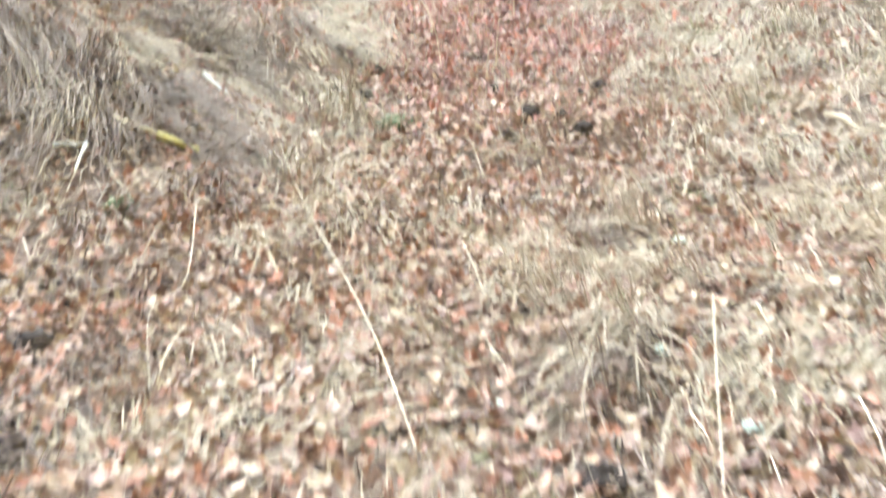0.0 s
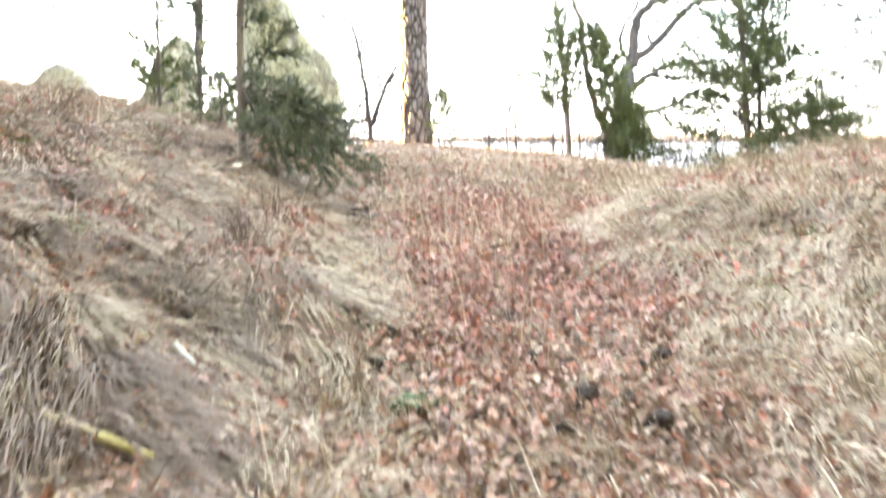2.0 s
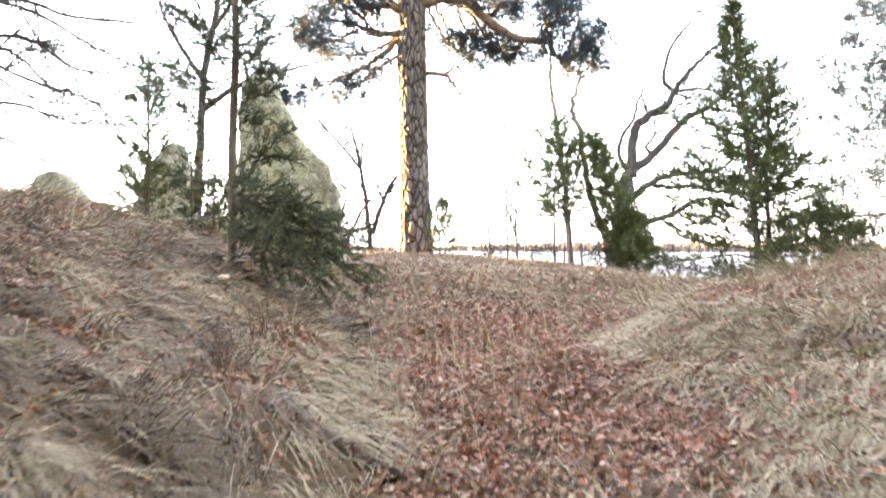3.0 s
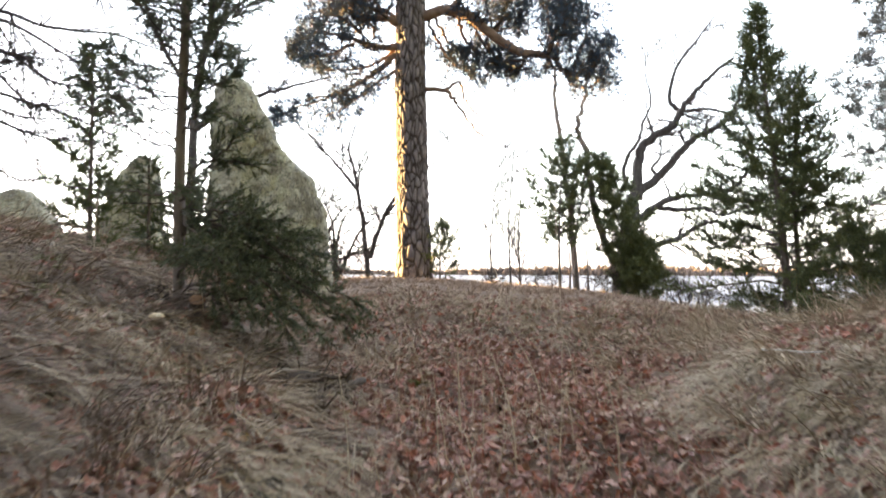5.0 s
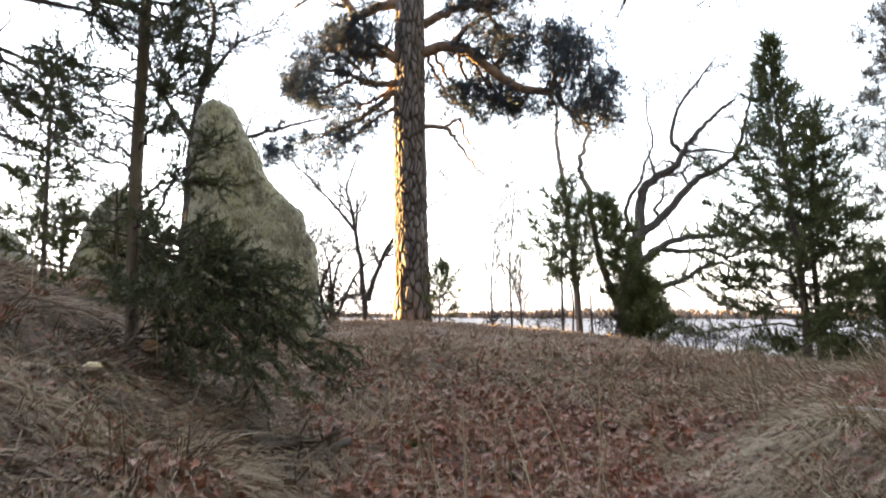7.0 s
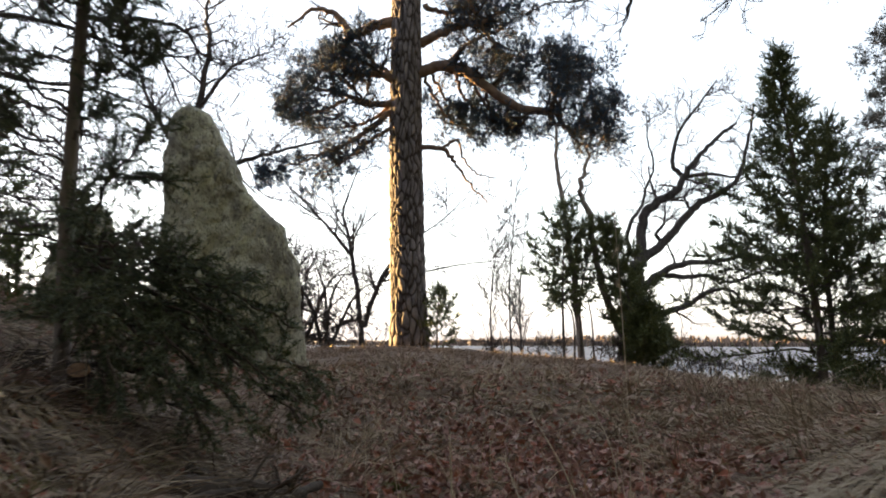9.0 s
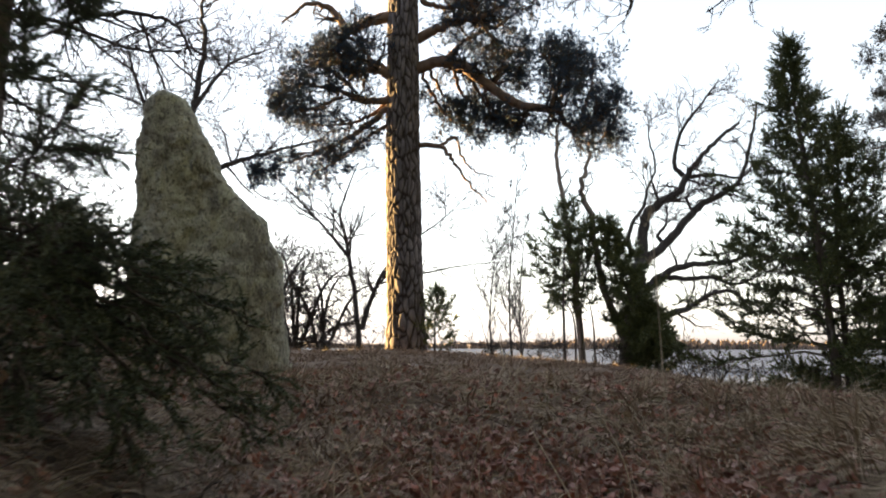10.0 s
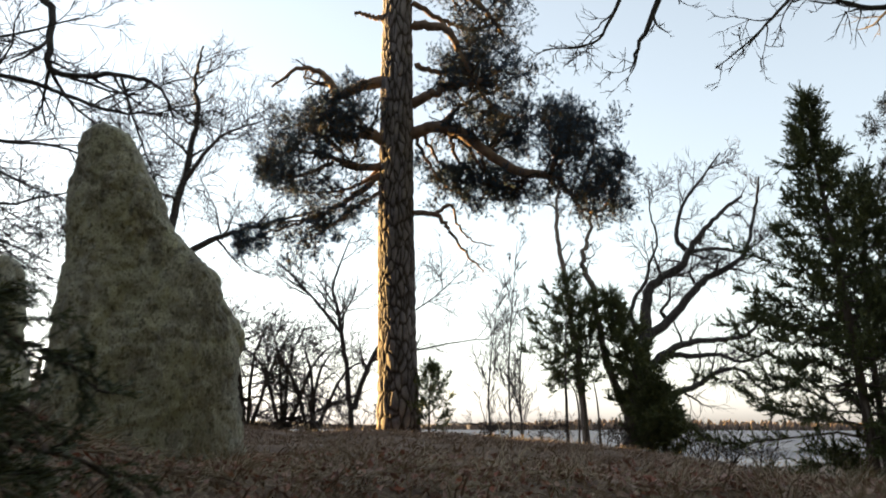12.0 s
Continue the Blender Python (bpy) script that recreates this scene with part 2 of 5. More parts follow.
def slivers(P, D, k, length, width, spread):
    """k thin needles at every place P, fanned out round the way D."""
    P, D = np.repeat(np.asarray(P, float), k, 0), np.repeat(unit(D), k, 0)
    d = unit(D + spread * rng.normal(size=P.shape))
    s = unit(np.cross(d, rng.normal(size=P.shape)))
    L = length * rng.uniform(0.6, 1.25, (len(P), 1))
    W = width * rng.uniform(0.7, 1.3, (len(P), 1))
    v = np.stack([P + s * W * 0.5, P - s * W * 0.5, P + d * L], 1).reshape(-1, 3)
    return v, np.arange(len(v)).reshape(-1, 3)


def grow(p, d, length, r, level, out, spec):
    """A wandering branch and its side branches, added to out as (points, radii, level)."""
    n = max(4, int(spec["steps"][level]))
    turn = rng.normal(size=(n, 3)) * spec["wobble"][level]
    turn[:, 2] += spec["lift"][level]
    ways = unit(unit(d) + np.cumsum(turn, 0))
    pts = np.vstack([p, np.asarray(p, float) + np.cumsum(ways, 0) * length / n])
    radii = np.linspace(r, r * spec.get("taper", 0.35), n + 1)
    out.append((pts, radii, level))
    sprout(pts, radii, length, level + 1, out, spec)


def sprout(pts, radii, length, level, out, spec, start=0.2):
    if level >= len(spec["count"]):
        return
    for k in range(spec["count"][level]):
        t = 1 - (1 - start) * rng.random() ** spec.get("tips", 1.0) if k else 0.97
        i = min(int(t * (len(pts) - 1)), len(pts) - 2)
        d0 = unit(pts[i + 1] - pts[i])
        a = radians(rng.uniform(*spec["angle"]))
        flat = np.asarray(spec.get("flat", (1, 1, 1)))
        s = unit(np.cross(d0, rng.normal(size=3)) * flat)
        grow(pts[i], unit(d0 * math.cos(a) + s * math.sin(a)), length * spec["ratio"] * rng.uniform(0.6, 1.25) * (1.15 - 0.45 * t), max(radii[i] * spec.get("thin", 0.55), spec.get("least", 0.004)), level, out, spec)


def tubes(branches, sides=(7, 5, 4, 3, 3, 3)):
    """Chunks for many branches, those of one length together."""
    groups = {}
    for p, r, lv in branches:
        groups.setdefault((len(p), sides[min(lv, len(sides) - 1)]), []).append((p, r))
    out = []
    for (n, k), rows in groups.items():
        P, R = np.array([p for p, _ in rows]), np.array([r for _, r in rows])
        T = unit(np.gradient(P, axis=1))
        ref = np.where(abs(T.mean(1)[:, 2:3]) < 0.85, np.array([[0.0, 0, 1]]), np.array([[1.0, 0.1, 0]]))
        S = unit(np.cross(T, np.repeat(ref[:, None], n, 1)))
        O = np.cross(T, S)
        a = np.linspace(0, 2 * math.pi, k, endpoint=False)
        V = P[:, :, None] + R[:, :, None, None] * (np.cos(a)[None, None, :, None] * S[:, :, None] + np.sin(a)[None, None, :, None] * O[:, :, None])
        j = np.arange(k)
        row = np.arange(n - 1)[:, None] * k
        q = np.stack([row + j, row + (j + 1) % k, row + k + (j + 1) % k, row + k + j], -1).reshape(-1, 4)
        out.append((V.reshape(-1, 3), (q[None] + (np.arange(len(rows)) * n * k)[:, None, None]).reshape(-1, 4)))
    return out


def along(branches, levels, step):
    """Places and ways at even steps on the branches of those levels."""
    P, D = [], []
    for p, r, lv in branches:
        if lv in levels:
            L = np.linalg.norm(np.diff(p, axis=0), axis=1)
            n = max(2, int(L.sum() / step))
            t = np.linspace(0.15, 1, n) * (len(p) - 1)
            i = np.minimum(t.astype(int), len(p) - 2)
            P.append(p[i] + (t - i)[:, None] * (p[i + 1] - p[i]))
            D.append(p[i + 1] - p[i])
    return np.concatenate(P), unit(np.concatenate(D))


# ---- the lie of the land ----
LATTICE = np.random.default_rng(3).uniform(-1, 1, (128, 128))


def bumps(x, y, size):
    """Smooth noise from -1 to 1 with lumps of that size."""
    x, y = np.asarray(x, float) / size + 57.3, np.asarray(y, float) / size + 31.7
    i, j = np.floor(x).astype(int), np.floor(y).astype(int)
    u, v = x - i, y - j
    u, v = u * u * (3 - 2 * u), v * v * (3 - 2 * v)
    a, b, c, d = LATTICE[i % 128, j % 128], LATTICE[(i + 1) % 128, j % 128], LATTICE[i % 128, (j + 1) % 128], LATTICE[(i + 1) % 128, (j + 1) % 128]
    return (a * (1 - u) + b * u) * (1 - v) + (c * (1 - u) + d * u) * v


def ease(y, lo, hi):
    t = np.clip((np.asarray(y, float) - lo) / (hi - lo), 0, 1)
    return t * t * (3 - 2 * t)


def ramp_up(d, soft):
    return soft * np.logaddexp(0, np.asarray(d, float) / soft)


def hollow_floor(y):
    return 0.15 * ease(y, 2.6, 5.4) + 0.27 * ease(y, 4.8, 7.8) + 0.1 * ease(y, 7.5, 9.8) + 0.43 * ease(y, 9.6, 12.0) + 0.05 * ease(y, 12, 26) - 4.6 * ease(y, 31, 82)


def ground_z(x, y, fine=True):
    x, y = np.asarray(x, float), np.asarray(y, float)
    z = hollow_floor(y)
    foot = 0.85 + 0.45 * ease(y, 8, 11) + 1.5 * ease(y, 11, 13.5)
    left = 1.45 * np.tanh(0.55 * ramp_up(-x - foot, 0.16) / 1.45)
    z = z + left * (1 - 0.4 * ease(y, 8.5, 12.5)) * (1 - ease(y, 20, 27)) * (0.16 + 0.84 * ease(y, 3.25, 4.75))
    z = z + 0.2 * np.exp(-((x + 0.98) / 0.36) ** 2) * ease(y, 4.9, 5.7) * (1 - ease(y, 6.8, 7.8))
    right = 1.0 * np.tanh(0.36 * ramp_up(x - 0.75, 0.18) / 1.0)
    z = z + right * (0.55 + 0.45 * ease(y, 3.5, 7)) * (1 - ease(y, 8.4, 11.3)) * ease(y, -6, 2.0)
    z = z + 0.09 * np.exp(-((x - 1.5) / 0.5) ** 2 - ((y - 7.8) / 0.7) ** 2) - 0.09 * ease(x, 2.0, 2.9) * ease(y, 6, 7.5) * (1 - ease(y, 9, 11))
    z = z - (0.06 * ramp_up(x + 0.3, 0.4) + 0.08 * ramp_up(x - 2.6, 0.5)) * ease(y, 9.5, 12.5) * (1 - ease(x, 8, 20))
    # unseen hill and mound, added to shade the stones and the pine's foot
    z = z + 8.0 * np.exp(-((x + 26) / 6.5) ** 2 / 2 - ((y - 12) / 7.5) ** 2 / 2)
    z = z + 1.7 * np.exp(-((x + 25) / 4.5) ** 2 / 2 - ((y - 35.5) / 4) ** 2 / 2)
    z = z - 3.5 * ease(y, 70, 120) + 26 * ease(y, 1330, 1600) * (0.55 + 0.35 * bumps(x, y, 420.0))
    if fine:
        near = 1 - ease(y, 25, 60)
        z = z + near * (0.06 * bumps(x, y, 1.1) + 0.05 * bumps(x + 9, y, 0.42) + 0.012 * bumps(x, y + 5, 0.16))
    return z


def span(lo, hi, fine_lo, fine_hi, step, growth=1.12):
    """Grid lines, close together between fine_lo and fine_hi and wider and wider outwards."""
    mid = list(np.arange(fine_lo, fine_hi + step / 2, step))
    out, s = mid, step
    while out[-1] < hi:
        s *= growth
        out.append(out[-1] + s)
    s = step
    while out[0] > lo:
        s *= growth
        out.insert(0, out[0] - s)
    return np.array(out)


gx, gy = span(-2600, 2600, -4.5, 5.0, 0.07), span(-900, 3000, 0.3, 15.0, 0.07)
GX, GY = np.meshgrid(gx, gy)
gv = np.stack([GX, GY, ground_z(GX, GY)], -1).reshape(-1, 3)
nx = len(gx)
gi = (np.arange(len(gy) - 1)[:, None] * nx + np.arange(nx - 1)[None]).ravel()
ground = new("ground", mesh_of("ground", [(gv, np.stack([gi, gi + 1, gi + nx + 1, gi + nx], -1))], M_SOIL, True))
tagged(ground, "dead-grass hollow between two low earth banks, strewn with leaves", "ground", kind="structure")

LAKE_Z = -3.1
water = new("water", mesh_of("water", [([(-2600, 60, LAKE_Z), (2600, 60, LAKE_Z), (2600, 1500, LAKE_Z), (-2600, 1500, LAKE_Z)], [(0, 1, 2, 3)])], M_LAKE))
tagged(water, "pale frozen lake behind the trees", "lake", kind="structure")


# ---- standing stones ----
def standing_stone(name, y, depth, left, right, label, rough=0.035, seed=0.0, lean=0.0, levels=90, sides=84):
    """A raised stone. left, right: (height, x) of its two edges from the ground up; depth: its thickness at the foot."""
    lz, lx = np.array(left).T
    rz, rx = np.array(right).T
    top = max(lz[-1], rz[-1])
    zs = np.linspace(lz[0], top, levels)
    xl, xr = np.interp(zs, lz, lx), np.interp(zs, rz, rx)
    k = np.ones(7) / 7
    xl[3:-3], xr[3:-3] = np.convolve(xl, k, "valid"), np.convolve(xr, k, "valid")
    a = np.linspace(0, 2 * math.pi, sides, endpoint=False)
    ca, sa = np.sign(np.cos(a)) * abs(np.cos(a)) ** 0.7, np.sign(np.sin(a)) * abs(np.sin(a)) ** 0.7
    v = []
    for i, z in enumerate(zs):
        f = (z - zs[0]) / (top - zs[0])
        cap = min(1.0, math.sqrt(max(0.0, 1 - max(0.0, (f - 0.955) / 0.045) ** 2)) + 0.02)
        cx, hw = (xl[i] + xr[i]) / 2, (xr[i] - xl[i]) / 2 * cap
        hd = depth / 2 * (1 - 0.62 * f ** 1.4) * cap
        v.append(np.stack([cx + hw * ca, np.full(sides, y) + lean * f + hd * sa, np.full(sides, z)], -1))
    v = np.concatenate(v)
    mid = np.array([np.mean(xl + xr) / 2, y, 0])
    moved = []
    for p in v:
        q = Vector((p[0] + seed, p[1], p[2]))
        n = Vector((p[0] - mid[0], p[1] - mid[1], 0.0)).normalized()
        big = noise.fractal(q * 1.5, 1.0, 2.0, 3)
        w = noise.noise_vector(q * 2.2) * 0.35
        d, _ = noise.voronoi(Vector((q.x * 3.2 + w.x, q.y * 3.2 + w.y, q.z * 1.7 + w.z)))
        facet = min(1.0, (d[1] - d[0]) / 0.3)
        d, _ = noise.voronoi(Vector((q.x * 9 + w.y, q.y * 9 + w.z, q.z * 6 + w.x)))
        flake = min(1.0, (d[1] - d[0]) / 0.35)
        fine_n = noise.fractal(Vector((q.x * 22, q.y * 22, q.z * 13)), 0.7, 2.1, 4)
        moved.append(np.array(p) + np.array(n) * rough * (1.3 * big + 0.75 * (facet - 0.8) + 0.45 * (flake - 0.8) + 0.38 * fine_n))
    v = np.array(moved)
    cap_at = len(v)
    v = np.vstack([v, v[-sides:].mean(0) + np.array([0, 0, 0.005])])
    j = np.arange(sides)
    rows = np.arange(levels - 1)[:, None] * sides
    q = np.stack([rows + j, rows + (j + 1) % sides, rows + sides + (j + 1) % sides, rows + sides + j], -1).reshape(-1, 4)
    last = (levels - 1) * sides
    fan = np.stack([last + j, last + (j + 1) % sides, np.full(sides, cap_at)], -1)
    me = mesh_of(name, [(v, q)], M_STONE, True)
    bm = bmesh.new()
    bm.from_mesh(me)
    bm.verts.ensure_lookup_table()
    for f in fan:
        bm.faces.new([bm.verts[int(i)] for i in f]).smooth = True
    bm.to_mesh(me)
    bm.free()
    return tagged(new(name, me), label, "standing stone", "raised stones")


standing_stone("standing_stone", 12.95, 0.62,
               [(0.6, -2.84), (1.2, -2.84), (1.7, -2.78), (2.3, -2.76), (2.97, -2.72), (3.2, -2.69), (3.36, -2.64), (3.44, -2.58)],
               [(0.6, -1.36), (1.0, -1.38), (1.6, -1.45), (2.0, -1.52), (2.28, -1.62), (2.48, -1.82), (2.64, -1.98), (2.97, -2.13), (3.2, -2.26), (3.36, -2.38), (3.44, -2.5)],
               "tall pointed grey raised stone with pale green lichen", levels=210, sides=170)
standing_stone("standing_stone", 14.75, 0.55, [(0.9, -4.86), (1.3, -4.82), (1.62, -4.74), (2.3, -4.52), (2.62, -4.3), (2.76, -4.14)],
               [(0.9, -3.74), (1.6, -3.79), (2.2, -3.85), (2.6, -3.9), (2.76, -3.98)], "smaller leaning grey raised stone behind the juniper", 0.04, 3.3)
standing_stone("standing_stone", 17.5, 0.8, [(1.2, -7.72), (1.9, -7.66), (2.15, -7.58), (2.4, -7.42), (2.52, -7.26), (2.58, -7.1)],
               [(1.2, -6.25), (1.8, -6.3), (2.05, -6.38), (2.3, -6.54), (2.5, -6.78), (2.58, -6.98)], "low rounded pale boulder on the mound", 0.04, 7.1)
standing_stone("standing_stone", 16.6, 0.5, [(0.8, -3.15), (1.6, -3.1), (2.2, -3.0), (2.5, -2.8), (2.6, -2.6)],
               [(0.8, -2.42), (1.9, -2.36), (2.3, -2.3), (2.5, -2.34), (2.6, -2.5)], "dark raised stone half hidden behind the tall one", 0.05, 9.4)
standing_stone("standing_stone", 17.2, 0.4, [(0.9, -4.5), (1.6, -4.42), (1.9, -4.3), (2.02, -4.2)], [(0.9, -3.85), (1.6, -3.9), (1.9, -4.0), (2.02, -4.12)],
               "short grey raised stone among the junipers", 0.03, 12.4)
standing_stone("standing_stone", 14.3, 0.4, [(0.7, -2.5), (1.4, -2.5), (1.9, -2.45), (2.1, -2.3), (2.18, -2.1)], [(0.7, -1.8), (1.4, -1.78), (1.6, -1.76), (1.72, -1.72), (1.95, -1.66), (2.1, -1.72), (2.18, -1.85)],
               "dark raised stone leaning behind the tall one", 0.045, 15.2)


# ---- trees ----
def pine_trunk(points, radii, tree, label):
    """Trunk with raised plates of bark and deep cracks."""
    sides, levels = 190, 620
    p, r = curve_points(points, levels), np.interp(np.linspace(0, 1, levels), np.linspace(0, 1, len(radii)), radii)
    v, q = tube(p, r, sides)
    v3 = v.reshape(levels, sides, 3)
    n = unit(v3 - p[:, None])
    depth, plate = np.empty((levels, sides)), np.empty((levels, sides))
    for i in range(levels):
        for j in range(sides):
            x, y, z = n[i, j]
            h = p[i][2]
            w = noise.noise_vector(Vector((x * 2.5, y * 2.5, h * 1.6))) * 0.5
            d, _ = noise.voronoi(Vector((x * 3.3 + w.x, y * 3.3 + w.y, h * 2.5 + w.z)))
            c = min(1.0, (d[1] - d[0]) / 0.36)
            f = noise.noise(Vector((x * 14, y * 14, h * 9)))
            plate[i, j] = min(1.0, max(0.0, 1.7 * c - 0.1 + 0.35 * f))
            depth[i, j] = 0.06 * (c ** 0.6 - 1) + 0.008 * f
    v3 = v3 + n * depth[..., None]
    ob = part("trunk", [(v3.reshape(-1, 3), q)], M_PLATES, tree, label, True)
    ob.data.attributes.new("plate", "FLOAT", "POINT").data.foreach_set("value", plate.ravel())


def wisps(branches):
    """The finest twigs, as thin slivers from foot to tip."""
    A, B = np.array([p[0] for p, r, lv in branches]), np.array([p[-1] for p, r, lv in branches])
    R = np.array([r[0] for p, r, lv in branches])[:, None]
    S = unit(np.cross(B - A, rng.normal(size=A.shape))) * R
    V = np.stack([A + S, A - S, B], 1).reshape(-1, 3)
    return V, np.arange(len(V)).reshape(-1, 3)


def limb_part(tree, branches, bark, needles=None, label="", foliage=None, name="limb"):
    ob = part(name, tubes([b for b in branches if b[2] < 1], (10,)), bark, tree, label, True)
    thick, fine = [b for b in branches if 0 < b[2] < 3], [b for b in branches if b[2] > 2]
    part("twigwork", tubes(thick, (5, 4, 3)) + ([wisps(fine)] if fine else []), M_TWIG, ob, kind="stuff")
    if foliage is not None:
        part("needles", [foliage], needles, ob, kind="stuff")
    return ob


def tips(branches, levels, reach):
    """Places and ways near the ends of the twigs of those levels, where the needles sit in brushes."""
    P, D = [], []
    for p, r, lv in branches:
        if lv in levels:
            d = unit(p[-1] - p[-2])
            for g in (0.0, 0.5):
                P.append(p[-1] - d * reach * g)
                D.append(d)
    return np.array(P), np.array(D)


def pine_limb(tree, points, r0, r1, spec, bare=False, label="", tuft=(0.085, 0.012, 9), reach=0.09, foliage_levels=(3,), green=M_NEEDLE):
    pts = curve_points(points, 26)
    pts[1:] += rng.normal(size=(25, 3)) * 0.02
    radii = np.linspace(r0, r1, 26)
    out = [(pts, radii, 0)]
    sprout(pts, radii, spec["length"], 1, out, spec, spec.get("start", 0.3))
    fol = None
    if not bare:
        P, D = tips(out, foliage_levels, reach)
        fol = slivers(P, D + np.array([0, 0, 0.25]), tuft[2], tuft[0], tuft[1], 0.6)
    limb_part(tree, out, M_PINE_LIMB, green, label, fol)


def big_pine():
    tree = thing("pine_tree", (-0.93, 28.0, 1.0), "tall old pine with plated bark, lit orange by the low sun", "tree")
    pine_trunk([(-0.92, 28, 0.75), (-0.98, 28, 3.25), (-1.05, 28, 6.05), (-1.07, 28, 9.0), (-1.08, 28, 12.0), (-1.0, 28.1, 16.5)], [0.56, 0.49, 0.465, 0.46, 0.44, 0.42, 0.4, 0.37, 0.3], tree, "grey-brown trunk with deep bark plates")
    spec = dict(length=1.7, count=(0, 13, 8, 5), steps=(8, 8, 6, 4), wobble=(0.1, 0.32, 0.32, 0.3), lift=(0, 0.02, 0.03, 0.06), ratio=0.66, angle=(35, 90), thin=0.5, least=0.009, tips=1.0)
    dead = dict(length=1.0, count=(0, 7, 5, 3), steps=(8, 7, 5, 4), wobble=(0.2, 0.3, 0.3, 0.3), lift=(0, 0, 0, 0), ratio=0.6, angle=(30, 80), thin=0.5, least=0.008)
    # the long twisted limb and its far crown
    pine_limb(tree, [(-0.7, 28, 8.42), (-0.17, 27.9, 8.57), (0.48, 27.8, 8.46), (1.19, 27.7, 7.87), (2.03, 27.7, 7.36), (2.95, 27.6, 7.29)], 0.16, 0.1, dict(spec, length=1.43, count=(0, 13, 8, 5), start=0.3), label="long twisted limb")
    pine_limb(tree, [(2.95, 27.6, 7.29), (3.15, 27.6, 6.85), (3.5, 27.5, 6.6), (3.75, 27.6, 7.0)], 0.09, 0.04, dict(spec, length=1.95, count=(0, 13, 8, 5), lift=(0, 0.12, 0.06, 0.08)))
    pine_limb(tree, [(2.75, 27.6, 7.3), (3.0, 27.6, 8.0), (3.25, 27.5, 8.7)], 0.07, 0.03, dict(spec, length=1.69, count=(0, 13, 8, 5)))
    pine_limb(tree, [(3.3, 27.6, 6.7), (3.9, 27.4, 6.9), (4.35, 27.4, 7.4)], 0.06, 0.02, dict(spec, length=1.30, count=(0, 13, 8, 5)))
    pine_limb(tree, [(3.0, 27.6, 7.3), (2.75, 27.4, 8.0), (2.7, 27.4, 8.7)], 0.05, 0.02, dict(spec, length=1.2, count=(0, 13, 8, 5)))
    pine_limb(tree, [(3.4, 27.6, 6.7), (3.75, 27.5, 7.7), (3.85, 27.4, 8.5)], 0.05, 0.02, dict(spec, length=1.25, count=(0, 13, 8, 5)))
    # right crown
    pine_limb(tree, [(-0.7, 28, 9.2), (0.05, 27.9, 9.59), (0.91, 27.8, 9.75), (1.6, 28.1, 10.2)], 0.14, 0.05, dict(spec, length=1.95))
    pine_limb(tree, [(-0.7, 28, 11.4), (0.19, 27.8, 11.14), (0.62, 28.1, 10.5), (1.2, 28.3, 9.6)], 0.13, 0.05, dict(spec, length=2.08))
    pine_limb(tree, [(0.4, 27.8, 8.5), (0.9, 28.3, 8.3), (1.5, 28.5, 8.2), (2.0, 28.6, 8.4)], 0.07, 0.02, dict(spec, length=1.43))
    pine_limb(tree, [(-0.7, 28, 12.3), (0.3, 27.8, 12.3), (1.2, 28.2, 11.9), (1.7, 28.3, 11.2)], 0.12, 0.04, dict(spec, length=2.08, count=(0, 13, 8, 5)))
    pine_limb(tree, [(-0.6, 27.9, 13.6), (0.6, 28.2, 13.4), (1.6, 28.4, 12.6)], 0.12, 0.04, dict(spec, length=1.95))
    pine_limb(tree, [(0.2, 27.8, 8.6), (0.45, 28.3, 7.9), (0.9, 28.4, 7.5), (1.6, 28.5, 7.2)], 0.06, 0.02, dict(spec, length=1.17, count=(0, 13, 8, 5)))
    pine_limb(tree, [(0.9, 27.8, 9.75), (1.5, 28.2, 9.1), (2.2, 28.3, 8.9)], 0.06, 0.02, dict(spec, length=1.6))
    pine_limb(tree, [(1.0, 28.1, 8.0), (1.4, 28.4, 7.3), (2.0, 28.5, 6.9)], 0.05, 0.02, dict(spec, length=1.2))
    pine_limb(tree, [(-0.5, 27.9, 8.6), (0.0, 28.3, 7.8), (0.6, 28.4, 7.4)], 0.05, 0.02, dict(spec, length=1.2))
    pine_limb(tree, [(-0.6, 27.9, 10.2), (0.2, 28.3, 10.2), (1.0, 28.5, 10.8)], 0.08, 0.03, dict(spec, length=1.6))
    pine_limb(tree, [(0.0, 27.8, 8.6), (0.7, 28.4, 9.4), (1.6, 28.6, 9.9), (2.2, 28.6, 10.4)], 0.07, 0.02, dict(spec, length=1.7))
    pine_limb(tree, [(0.6, 27.8, 8.4), (1.1, 28.3, 7.6), (1.9, 28.4, 7.1), (2.3, 28.4, 7.0)], 0.05, 0.02, dict(spec, length=1.2))
    pine_limb(tree, [(1.2, 28.1, 7.9), (1.7, 28.5, 8.6), (2.3, 28.6, 9.2)], 0.05, 0.02, dict(spec, length=1.4))
    pine_limb(tree, [(-0.6, 28, 8.4), (-0.2, 28.3, 7.6), (0.3, 28.4, 7.1), (1.0, 28.4, 6.9)], 0.05, 0.015, dict(spec, length=1.1, count=(0, 13, 8, 5)))
    pine_limb(tree, [(2.95, 28.2, 7.29), (3.3, 28.0, 8.2), (3.6, 28.2, 8.9)], 0.05, 0.02, dict(spec, length=1.3))
    pine_limb(tree, [(3.5, 28.3, 6.6), (4.0, 28.1, 6.5), (4.4, 27.8, 6.9), (4.5, 27.8, 7.5)], 0.05, 0.02, dict(spec, length=1.1))
    pine_limb(tree, [(-0.7, 28, 12.0), (0.2, 28.3, 11.6), (1.0, 28.5, 11.5), (1.7, 28.6, 11.9)], 0.08, 0.03, dict(spec, length=1.9))
